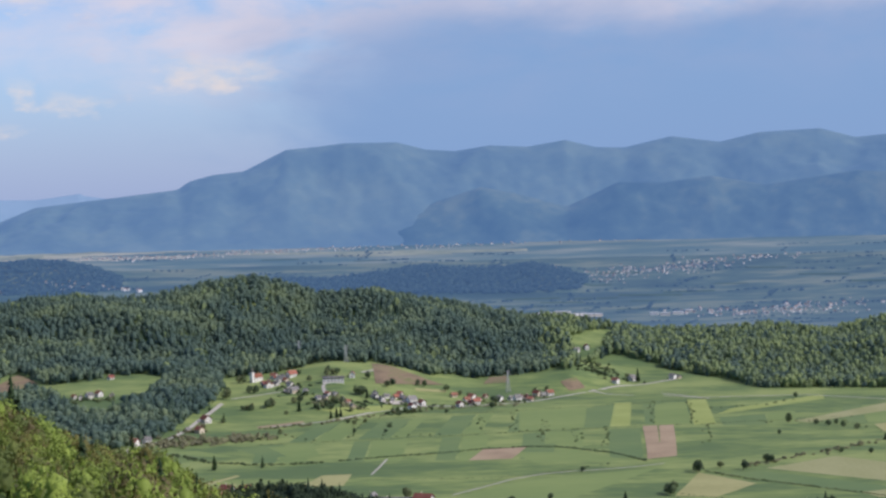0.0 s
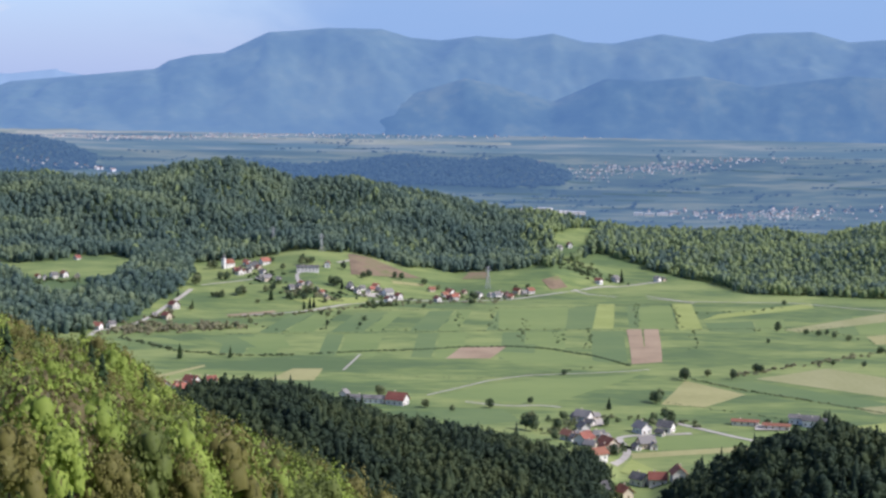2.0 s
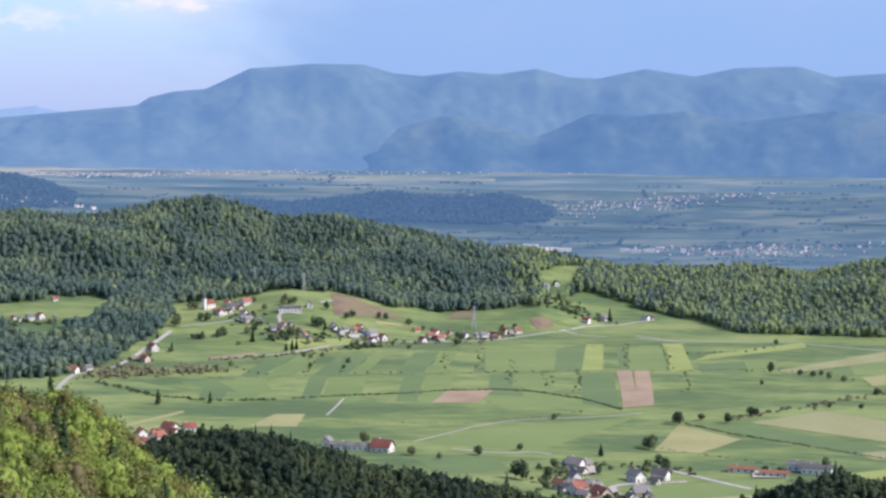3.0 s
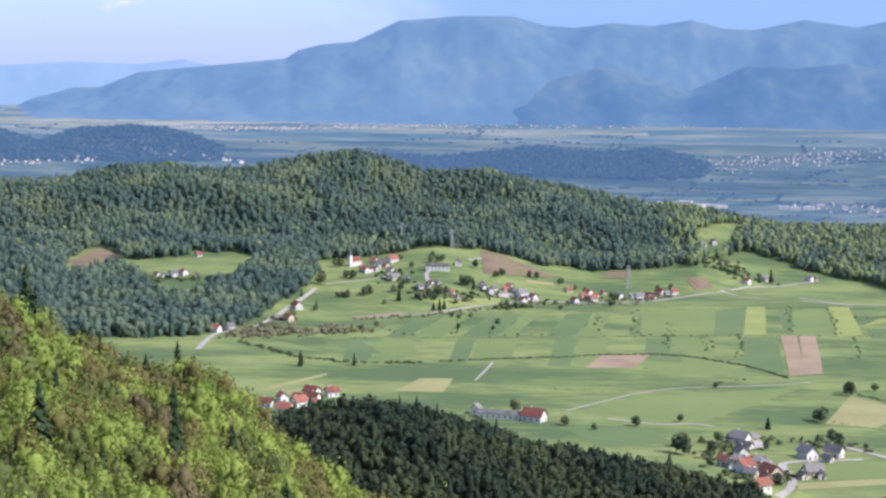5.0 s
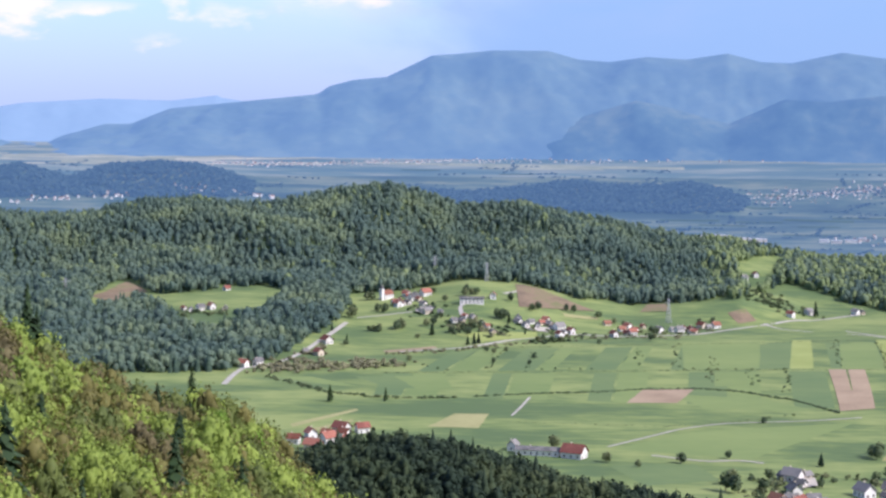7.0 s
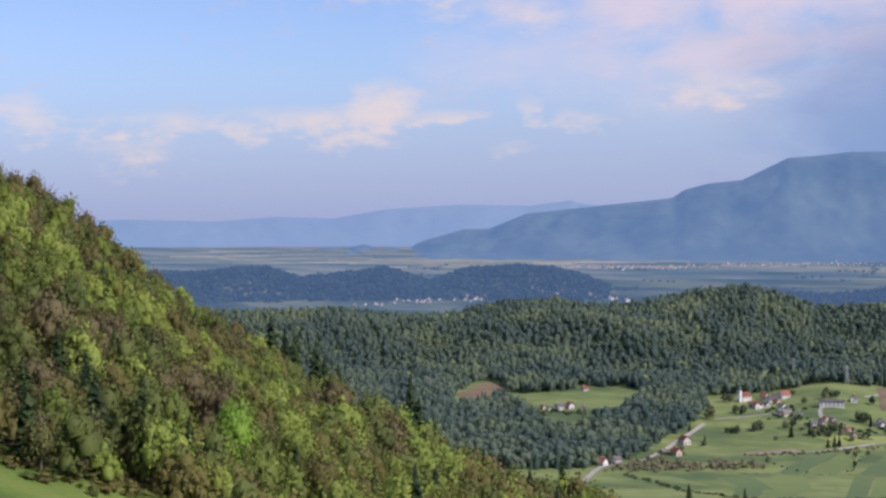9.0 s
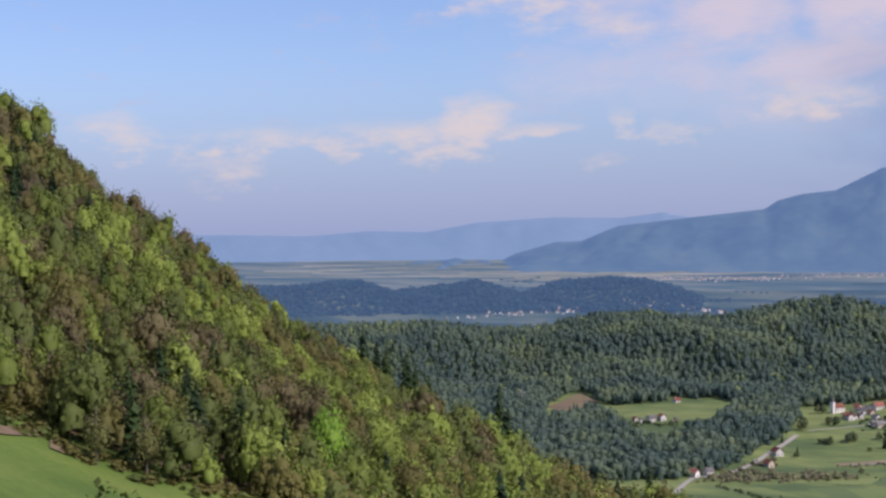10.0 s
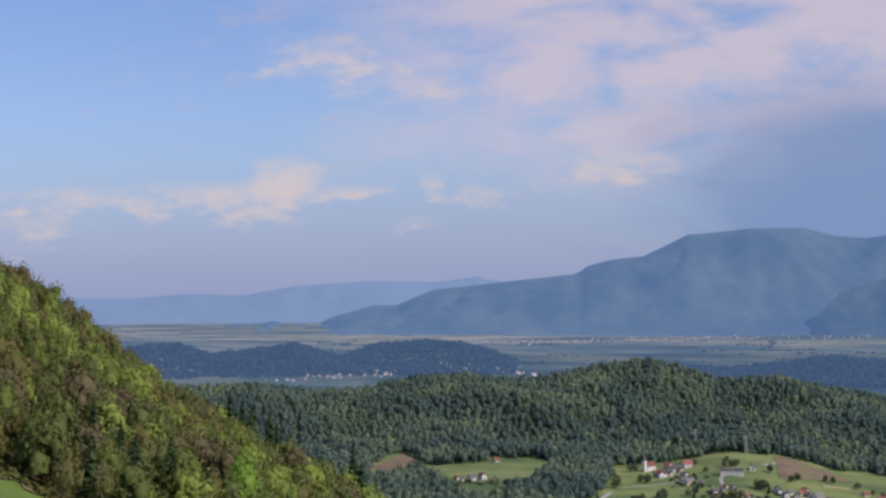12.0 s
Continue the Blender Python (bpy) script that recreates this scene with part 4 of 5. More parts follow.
def ribbon(name, label, pts, width, mat, lift=0.5, category="road"):
    """A road or track along plan points, draped over the ground."""
    P = np.array(pts, float)
    seg = np.r_[0, np.cumsum(np.hypot(*np.diff(P, axis=0).T))]
    s = np.arange(0, seg[-1], 8.0)
    C = np.stack([np.interp(s, seg, P[:, 0]), np.interp(s, seg, P[:, 1])], -1)
    for _ in range(2):
        C[1:-1] = (C[:-2] + 2 * C[1:-1] + C[2:]) / 4
    T = np.gradient(C, axis=0)
    T /= np.linalg.norm(T, axis=1, keepdims=True)
    N = np.stack([-T[:, 1], T[:, 0]], -1) * width / 2
    L, R = C + N, C - N
    V = np.concatenate([np.c_[L, height_xy(*L.T) + lift], np.c_[R, height_xy(*R.T) + lift]])
    k = len(C)
    i = np.arange(k - 1)
    me = mesh_from(name, V, np.stack([i + k, i + k + 1, i + 1, i], -1), [mat])
    return tagged(new(name, me), label, category, kind="structure")


def build_fields():
    F = [
        ("lush", "yellow-green strip of crop", [(192, 1838), (211, 1841), (187, 1638), (166, 1635)]),
        ("lush", "yellow-green strip of crop", [(275, 1849), (297, 1852), (275, 1642), (251, 1631)]),
        ("plough", "bare reddish ploughed field", [(34, 1501), (75, 1507), (58, 1436), (19, 1433)]),
        ("straw", "pale straw-coloured field", [(210, 1329), (247, 1266), (206, 1209), (175, 1219)]),
        ("stubble", "broad grey-green stubble field", [(341, 1400), (416, 1307), (390, 1224), (269, 1342)]),
        ("dark_crop", "dark green strip of young crop", [(231, 1321), (263, 1330), (382, 1197), (337, 1177)]),
        ("lush", "light green strip along the wood", [(309, 1758), (433, 1869), (427, 1826), (287, 1711)]),
        ("stubble", "pale strip of grass", [(354, 1642), (597, 1890), (564, 1782), (366, 1627)]),
        ("straw", "tan field strip", [(426, 1601), (529, 1670), (494, 1559), (421, 1546)]),
        ("straw", "tan field beside the lower village", [(131, 1041), (215, 1068), (212, 1052), (130, 1024)]),
        ("lush", "mown strip beside the lower village", [(129, 1022), (149, 963), (136, 961), (117, 985)]),
        ("meadow", "green meadow at the lower village", [(137, 1088), (253, 1123), (224, 1072), (132, 1046)]),
        ("stubble", "pale field by the barns", [(318, 1212), (397, 1245), (378, 1186), (326, 1188)]),
        ("lush", "light green field by the barns", [(293, 1137), (377, 1181), (359, 1124), (301, 1116)]),
        ("straw", "cream field on the valley floor", [(-108, 1370), (-83, 1371), (-87, 1311), (-123, 1313)]),
        ("straw", "narrow pale strip", [(-221, 1314), (-183, 1384), (-180, 1376), (-217, 1301)]),
        ("straw", "narrow pale strip", [(-207, 1290), (-180, 1337), (-177, 1329), (-204, 1279)]),
        ("meadow", "mown meadow behind the ploughed field", [(56, 1479), (126, 1465), (160, 1408), (77, 1412)]),
        ("meadow", "mown meadow strip", [(5, 1242), (61, 1311), (182, 1363), (91, 1214)]),
        ("meadow", "mown strip", [(82, 1799), (159, 1822), (140, 1636), (74, 1625)]),
        ("dark_crop", "darker strip", [(165, 1815), (191, 1826), (169, 1635), (144, 1630)]),
        ("meadow", "mown strip", [(235, 1814), (271, 1826), (249, 1644), (211, 1637)]),
        ("meadow", "mown strip", [(99, 1605), (128, 1611), (121, 1531), (93, 1526)]),
        ("dark_crop", "dark green field below the knoll", [(1, 1187), (56, 1195), (68, 1147), (22, 1126)]),
        ("lush", "pale green yard strip", [(-138, 1804), (-60, 1848), (-59, 1820), (-111, 1778)]),
        ("clearing", "bare brown cleared bank", [(-90, 2059), (-64, 2049), (-0, 1976), (-81, 1940)]),
        ("clearing", "bare brown cleared bank", [(57, 2048), (78, 2041), (80, 1997), (48, 1999)]),
        ("clearing", "brown cleared patch on the hill", [(-549, 1956), (-531, 2048), (-495, 2003), (-516, 1922)]),
        ("clearing", "brown bank by the wood", [(141, 1987), (162, 2005), (171, 1975), (150, 1955)]),
        ("straw", "pale track-side strip", [(-35, 1942), (2, 1945), (2, 1931), (-33, 1928)]),
        ("plough", "strip of red soil", [(-200, 1714), (-155, 1748), (-150, 1739), (-196, 1700)]),
    ]
    F.sort(key=lambda f: f[0] not in ("dark_crop", "meadow"))
    for i, (mat, label, c) in enumerate(F):
        flat = max(float(height_xy(x, y)) for x, y in c) < 0.5
        drape("field", label, c, M[mat], lift=(0.05 if flat else 0.3) + 0.006 * i)
    def strips(corners, n, seed):
        a, b, c, d = (np.array(p, float) for p in corners)
        g = np.random.default_rng(seed)
        cut = np.sort(np.r_[0, 1, (np.arange(1, n) + 0.5 * (g.random(n - 1) - 0.5)) / n])
        for i in range(n):
            if i % 3 == 2:
                continue
            u0, u1 = cut[i] + 0.003, cut[i + 1] - 0.003
            q = [a + (b - a) * u0, a + (b - a) * u1, d + (c - d) * u1, d + (c - d) * u0]
            drape("field", ("mown" if i % 3 else "growing") + " green meadow strip on the valley floor", q, M["meadow" if i % 3 else "dark_crop"], lift=0.02 + 0.0005 * i)

    strips([(-136, 1725), (271, 1833), (252, 1650), (-157, 1582)], 17, 1)
    strips([(-184, 1564), (196, 1623), (176, 1423), (-179, 1452)], 13, 2)
    strips([(285, 1687), (547, 1797), (507, 1612), (278, 1623)], 6, 4)
    strips([(-303, 1533), (-105, 1564), (-99, 1482), (-241, 1500)], 6, 6)
    U = [(199, 1633), (214, 1635), (201, 1516), (188, 1514), (202, 1516), (216, 1635), (231, 1637), (217, 1517), (177, 1411), (205, 1425)]
    drape("field", "bare pinkish ploughed field with a green notch", [U[0], U[1], U[2], U[3]], M["plough"], lift=0.3)
    drape("field", "bare pinkish ploughed field with a green notch", [U[5], U[6], U[7], U[4]], M["plough"], lift=0.3)
    drape("field", "bare pinkish ploughed field", [U[3], U[7], U[9], U[8]], M["plough"], lift=0.3)


def build_roads():
    R = [
        ("pale asphalt road into the valley", 6, [(-305, 1492), (-308, 1544), (-308, 1590), (-293, 1600), (-280, 1640), (-270, 1703), (-266, 1744), (-258, 1799), (-252, 1854)]),
        ("pale village road along the foot of the hill", 6, [(-185, 1707), (-126, 1743), (-77, 1807), (-24, 1849), (31, 1848), (98, 1870), (171, 1957), (248, 2026), (297, 2076)]),
        ("narrow lane to the church", 4, [(-245, 1872), (-217, 1889), (-188, 1908)]),
        ("white farm track on the meadow", 2.4, [(-66, 1365), (-61, 1401), (-55, 1454)]),
        ("pale lane to the long white house", 5, [(-137, 1883), (-142, 1914), (-143, 1930), (-133, 1939)]),
        ("gravel track over the clearing", 6, [(-100, 1994), (-86, 2010), (-73, 2036)]),
        ("grey road through the lower village", 6, [(115, 1000), (126, 1027), (131, 1052), (128, 1078), (128, 1095), (142, 1100), (158, 1102), (188, 1110)]),
        ("pale road past the lower village", 3.4, [(30, 1222), (65, 1203), (84, 1213), (106, 1198)]),
        ("grey road towards the barns", 6, [(176, 1144), (194, 1118), (206, 1100), (221, 1082)]),
        ("pale farm track", 2.6, [(2, 1249), (26, 1282), (53, 1321), (84, 1347), (156, 1367), (189, 1384)]),
        ("pale lane", 4, [(254, 1894), (279, 1883), (304, 1851)]),
        ("pale lane along the wood", 4, [(256, 1921), (293, 1869), (415, 1867), (473, 1821), (509, 1792)]),
        ("pale lane", 4, [(179, 1970), (190, 1930), (226, 1904)]),
    ]
    for label, w, p in R:
        ribbon("road", label, p, w * 0.85, M["road"], 0.3)
    ribbon("track", "bare tan forest track above the near meadow", [(-164, 275), (-163, 285), (-167, 304), (-167, 313), (-155, 292)], 3.0, M["clearing"], 0.3)
    for label, c in (
        ("gravel yard between the houses", [(105, 1162), (125, 1159), (124, 1135), (114, 1127)]),
        ("gravel yard of the farm", [(-72, 1867), (-46, 1872), (-48, 1850), (-70, 1852)]),
        ("gravel yard at the church village", [(-190, 1921), (-172, 1915), (-170, 1896), (-186, 1901)]),
        ("gravel yard by the barns", [(230, 1142), (252, 1134), (249, 1120), (226, 1121)]),
    ):
        drape("yard", label, c, M["gravel"], lift=0.8, n=4, category="yard")


build_fields()
build_roads()


# ---- buildings ----
def box(V, Fc, x0, x1, y0, y1, z0, z1):
    b = len(V)
    V += [(x0, y0, z0), (x1, y0, z0), (x1, y1, z0), (x0, y1, z0), (x0, y0, z1), (x1, y0, z1), (x1, y1, z1), (x0, y1, z1)]
    Fc += [tuple(b + i for i in f) for f in ((0, 3, 2, 1), (4, 5, 6, 7), (0, 1, 5, 4), (1, 2, 6, 5), (2, 3, 7, 6), (3, 0, 4, 7))]


def box_mesh(name, mat, *dims):
    V, Fc = [], []
    box(V, Fc, *dims)
    return mesh_from(name, V, Fc, [mat])


def house(x, y, turn, w, l, h, roof, wall, label, rise=0.55, name="house", category="house", group=""):
    """A gabled house: walls with gables, roof slabs with eaves, chimney, windows with sills, a door."""
    root = new(name)
    z = float(height_xy(x, y))
    root.matrix_basis = pose(x, y, z, 0, 0, turn)
    hw, hl, top = w / 2, l / 2, h + w / 2 * rise * 1.6
    V = [(-hw, -hl, -2), (hw, -hl, -2), (hw, hl, -2), (-hw, hl, -2), (-hw, -hl, h), (hw, -hl, h), (hw, hl, h), (-hw, hl, h), (0, -hl, top), (0, hl, top)]
    Fc = [(0, 1, 5, 8, 4), (2, 3, 7, 9, 6), (1, 2, 6, 5), (3, 0, 4, 7)]
    part("wall", mesh_from("wall", V, Fc, [wall]), root)
    e, t, s = 0.9, 0.25, (top - h) / hw
    RV, RF = [], []
    for sx in (-1, 1):
        b = len(RV)
        xe, ze = sx * (hw + e), h - s * e
        RV += [(0, -hl - e, top + 0.12), (0, hl + e, top + 0.12), (xe, hl + e, ze + 0.12), (xe, -hl - e, ze + 0.12),
               (0, -hl - e, top + 0.12 + t), (0, hl + e, top + 0.12 + t), (xe, hl + e, ze + 0.12 + t), (xe, -hl - e, ze + 0.12 + t)]
        RF += [tuple(b + i for i in f) for f in ((0, 3, 2, 1), (4, 5, 6, 7), (2, 3, 7, 6), (0, 4, 7, 3), (1, 2, 6, 5))]
    rf = part("roof", mesh_from("roof", RV, RF, [roof]), root)
    part("chimney", box_mesh("chimney", M["cream"], hw * 0.3 - 0.35, hw * 0.3 + 0.35, hl * 0.4 - 0.35, hl * 0.4 + 0.35, top - s * hw * 0.3 - 0.4, top + 1.0), rf)
    floors = max(1, int(h // 2.7))
    win = box_mesh("window", M["glass"], -0.55, 0.55, -0.05, 0.05, -0.7, 0.7)
    sill = box_mesh("sill", M["cream"], -0.7, 0.7, -0.12, 0.12, -0.82, -0.71)
    for f in range(floors):
        zc = 1.6 + 2.7 * f
        for side, length, off in ((0, w, -hl), (180, w, hl), (90, l, hw), (270, l, -hw)):
            k = max(1, int(length // 3.6))
            for i in range(k):
                u = (i + 0.5) / k * length - length / 2
                if side in (0, 180):
                    m = pose(u, off + (-0.03 if side == 0 else 0.03), zc, 0, 0, side)
                else:
                    m = pose(off + (0.03 if side == 90 else -0.03), u, zc, 0, 0, side)
                if f == 0 and side == 0 and i == 0:
                    d = part("door", box_mesh("door", M["timber"], -0.55, 0.55, -0.06, 0.06, -1.6, 0.6), root)
                    d.matrix_basis = m
                    continue
                wn = part("window", win, root)
                wn.matrix_basis = m
                if side in (0, 90):
                    part("sill", sill, wn)
    return tagged(root, label, category, group)


ROOFS = {"r": ("red_tile", "red-tiled"), "o": ("old_tile", "brown-tiled"), "g": ("grey_tile", "grey-roofed")}


def houses(group, spots, turn0, walls="plaster"):
    """spots: x, y, roof code, length in metres."""
    for i, (x, y, code, l) in enumerate(spots):
        roof, word = ROOFS[code]
        turn = turn0 + float(rng.normal()) * 16 + (90 if i % 3 == 1 else 0)
        l = float(l) * 0.78
        wall = M["cream"] if i % 4 == 3 else M[walls]
        tall = 4.3 if l > 7.5 else 2.8
        kind = "cream" if i % 4 == 3 else "white"
        house(x, y, turn, l * 0.72, l, tall, M[roof], wall, "%s %s plastered house with a gable roof in the valley" % (word, kind), group=group)


r, o, g = "r", "o", "g"
houses("houses of the lower village", [(93, 1072, o, 10), (102, 1053, r, 16), (107, 1108, g, 11), (117, 1047, o, 16), (106, 1001, o, 12), (147, 1110, g, 14), (164, 1115, g, 13), (143, 1059, g, 13), (136, 1052, g, 7), (111, 1151, g, 14), (115, 1088, g, 9), (105, 1040, g, 9), (96, 1067, g, 9), (102, 1085, g, 8), (112, 1026, o, 10), (119, 1042, g, 9), (116, 1065, g, 10), (113, 1133, g, 8), (106, 1153, g, 9), (120, 1158, g, 7), (147, 1055, g, 8), (158, 1100, g, 7)], 30)
houses("houses of the lower village", [(125, 951, g, 12), (135, 945, r, 13), (146, 938, o, 15), (112, 917, r, 12), (93, 884, g, 14)], 20)
houses("houses behind the dark knoll", [(-198, 1262, r, 11), (-184, 1246, r, 13), (-180, 1284, r, 14), (-190, 1220, r, 13), (-166, 1286, r, 11), (-206, 1240, o, 10), (-176, 1264, o, 10), (-172, 1238, r, 10), (-188, 1270, o, 9)], 60)
houses("houses of the church village", [(-206, 1990, r, 10), (-185, 1991, r, 14), (-209, 1934, r, 11), (-210, 1958, o, 9), (-196, 1969, g, 13), (-200, 1946, g, 9), (-183, 1940, g, 9), (-175, 1895, g, 10), (-161, 1896, g, 6), (-110, 1966, o, 11), (-144, 1853, g, 9), (-136, 1854, g, 8), (-80, 1886, g, 10), (-202, 1982, r, 8), (-196, 1992, g, 8), (-190, 1965, o, 9), (-214, 1950, r, 9), (-205, 1940, r, 8), (-173, 1910, g, 8), (-181, 1906, g, 9), (-126, 1873, g, 8), (-116, 1854, g, 7), (-110, 1842, o, 7), (-103, 1821, g, 7), (-134, 1875, r, 7)], 40)
houses("houses along the village road", [(-80, 1878, g, 9), (-67, 1882, g, 8), (-52, 1899, r, 8), (-48, 1881, g, 9), (-38, 1867, g, 14), (-26, 1852, r, 10), (-37, 1829, r, 10), (11, 1910, o, 9), (17, 1842, r, 10), (32, 1898, r, 10), (36, 1861, r, 10), (48, 1908, r, 7), (63, 1882, g, 11), (84, 1886, g, 11), (96, 1889, r, 10), (109, 1922, o, 11), (124, 1928, o, 11), (-72, 1867, g, 9), (-60, 1869, g, 9), (-56, 1883, r, 8), (-43, 1869, g, 9), (-33, 1846, g, 8), (26, 1885, o, 9), (30, 1862, r, 8), (39, 1884, r, 8), (77, 1895, g, 8), (89, 1904, r, 9), (99, 1884, r, 8), (116, 1922, g, 8)], 35)
houses("houses of the hamlet", [(-414, 1857, g, 8), (-405, 1860, g, 10), (-395, 1866, o, 11), (-379, 1857, g, 9), (-404, 1988, r, 9), (-424, 1867, o, 7)], 30)
houses("houses along the lane", [(-309, 1593, r, 11), (-298, 1605, g, 10), (-257, 1741, r, 14), (-255, 1675, r, 11), (-269, 1686, g, 6)], 50)
houses("farms by the wood", [(211, 2011, r, 10), (236, 2059, g, 12), (290, 2075, g, 10), (298, 2079, g, 8), (184, 2266, g, 10), (199, 2281, o, 10)], 40)
houses("farm behind the dark knoll", [(-20, 1210, r, 18), (-60, 1232, g, 10)], 60)


def long_building(x, y, turn, w, l, h, roof, label, name="long_building", category="building"):
    return house(x, y, turn, w, l, h, roof, M["plaster"], label, 0.22, name, category)


(sx, sy), = [(-131, 1936)]
long_building(sx, sy, 95, 8, 25, 5.4, M["grey_tile"], "long white two-storey building with a low grey roof")
(sx, sy), = [(-43, 1218)]
long_building(sx, sy, 80, 9, 28, 3.6, M["grey_tile"], "long grey-roofed farm building beside the knoll")
for sx, sy in [(266, 1149), (273, 1138)]:
    long_building(sx, sy, 70, 9, 20, 4.5, M["grey_tile"], "pale barn with a low metal roof", "barn", "barn")
for sx, sy in [(223, 1141), (242, 1127)]:
    long_building(sx, sy, 75, 6, 18, 3, M["old_tile"], "low dark shed beside the barns", "shed", "shed")


def church(x, y, turn):
    root = new("church")
    root.matrix_basis = pose(x, y, float(height_xy(x, y)), 0, 0, turn) @ Matrix.Diagonal((0.85, 0.85, 0.9, 1))
    V = [(-4, -9, -2), (4, -9, -2), (4, 9, -2), (-4, 9, -2), (-4, -9, 6), (4, -9, 6), (4, 9, 6), (-4, 9, 6), (0, -9, 10.5), (0, 9, 10.5)]
    part("nave", mesh_from("nave", V, [(0, 1, 5, 8, 4), (2, 3, 7, 9, 6), (1, 2, 6, 5), (3, 0, 4, 7)], [M["plaster"]]), root)
    R = [(0, -9.4, 10.7), (0, 9.4, 10.7), (4.6, 9.4, 5.6), (4.6, -9.4, 5.6), (-4.6, 9.4, 5.6), (-4.6, -9.4, 5.6), (0, -9.4, 10.4), (0, 9.4, 10.4), (4.6, 9.4, 5.3), (4.6, -9.4, 5.3), (-4.6, 9.4, 5.3), (-4.6, -9.4, 5.3)]
    part("roof", mesh_from("roof", R, [(0, 1, 2, 3), (1, 0, 5, 4), (6, 9, 8, 7), (7, 10, 11, 6), (3, 2, 8, 9), (4, 5, 11, 10), (0, 3, 9, 6), (5, 0, 6, 11), (2, 1, 7, 8), (1, 4, 10, 7)], [M["old_tile"]]), root)
    tower = part("tower", box_mesh("tower", M["plaster"], -2.3, 2.3, -13.4, -9.02, -2, 13), root)
    part("spire", mesh_from("spire", [(-2.6, -13.7, 13), (2.6, -13.7, 13), (2.6, -8.7, 13), (-2.6, -8.7, 13), (-1.2, -12.4, 15.2), (1.2, -12.4, 15.2), (1.2, -10, 15.2), (-1.2, -10, 15.2), (0, -11.2, 20.5)],
         [(0, 1, 5, 4), (1, 2, 6, 5), (2, 3, 7, 6), (3, 0, 4, 7), (4, 5, 8), (5, 6, 8), (6, 7, 8), (7, 4, 8), (3, 2, 1, 0)], [M["grey_tile"]]), tower)
    for sx in (-4.03, 4.03):
        for yy in (-5, 0, 5):
            part("window", box_mesh("window", M["glass"], sx - 0.05, sx + 0.05, yy - 0.5, yy + 0.5, 2, 4.6), root)
    part("door", box_mesh("door", M["timber"], -0.8, 0.8, -13.5, -13.38, -0.2, 2.5), root)
    for zz in (9.5,):
        part("belfry_opening", box_mesh("belfry_opening", M["glass"], -0.6, 0.6, -13.5, -13.38, zz, zz + 2), tower)
    return tagged(root, "white village church with a pointed grey spire", "church")


(sx, sy), = [(-226, 1979)]
church(sx, sy, -30)


def pylon(x, y, tall):
    """A lattice mast of four legs with braces and two cross-arms."""
    root = new("pylon")
    root.matrix_basis = pose(x, y, float(height_xy(x, y)), 0, 0, 25)

    def bar(p, q, t=0.16):
        d = Vector(q) - Vector(p)
        a = d.orthogonal().normalized() * t
        b = d.cross(a).normalized() * t
        V = [tuple(Vector(c) + s) for c in (p, q) for s in (a, b, -a, -b)]
        return V, [(0, 1, 5, 4), (1, 2, 6, 5), (2, 3, 7, 6), (3, 0, 4, 7)]
    w = tall * 0.09
    for sx, sy in ((1, 1), (1, -1), (-1, -1), (-1, 1)):
        part("leg", mesh_from("leg", *bar((sx * w, sy * w, -0.5), (sx * 0.25, sy * 0.25, tall), 0.2), [M["steel"]]), root)
    for k in range(6):
        z0, z1 = tall * k / 6, tall * (k + 1) / 6
        f0, f1 = w + (0.25 - w) * k / 6, w + (0.25 - w) * (k + 1) / 6
        for (ax_, ay_), (bx, by) in (((1, 1), (1, -1)), ((1, -1), (-1, -1)), ((-1, -1), (-1, 1)), ((-1, 1), (1, 1))):
            part("brace", mesh_from("brace", *bar((ax_ * f0, ay_ * f0, z0), (bx * f1, by * f1, z1), 0.1), [M["steel"]]), root)
    for zf, arm in ((0.82, 4.5), (0.95, 3.2)):
        part("cross_arm", mesh_from("cross_arm", *bar((-arm, 0, tall * zf), (arm, 0, tall * zf), 0.22), [M["steel"]]), root)
    return tagged(root, "grey steel lattice pylon above the village", "pylon", "pylons")


for (sx, sy), tall in zip([(76, 1943), (-186, 2125), (-122, 2060), (-575, 1956)], (26, 24, 22, 20)):
    pylon(sx, sy, tall)


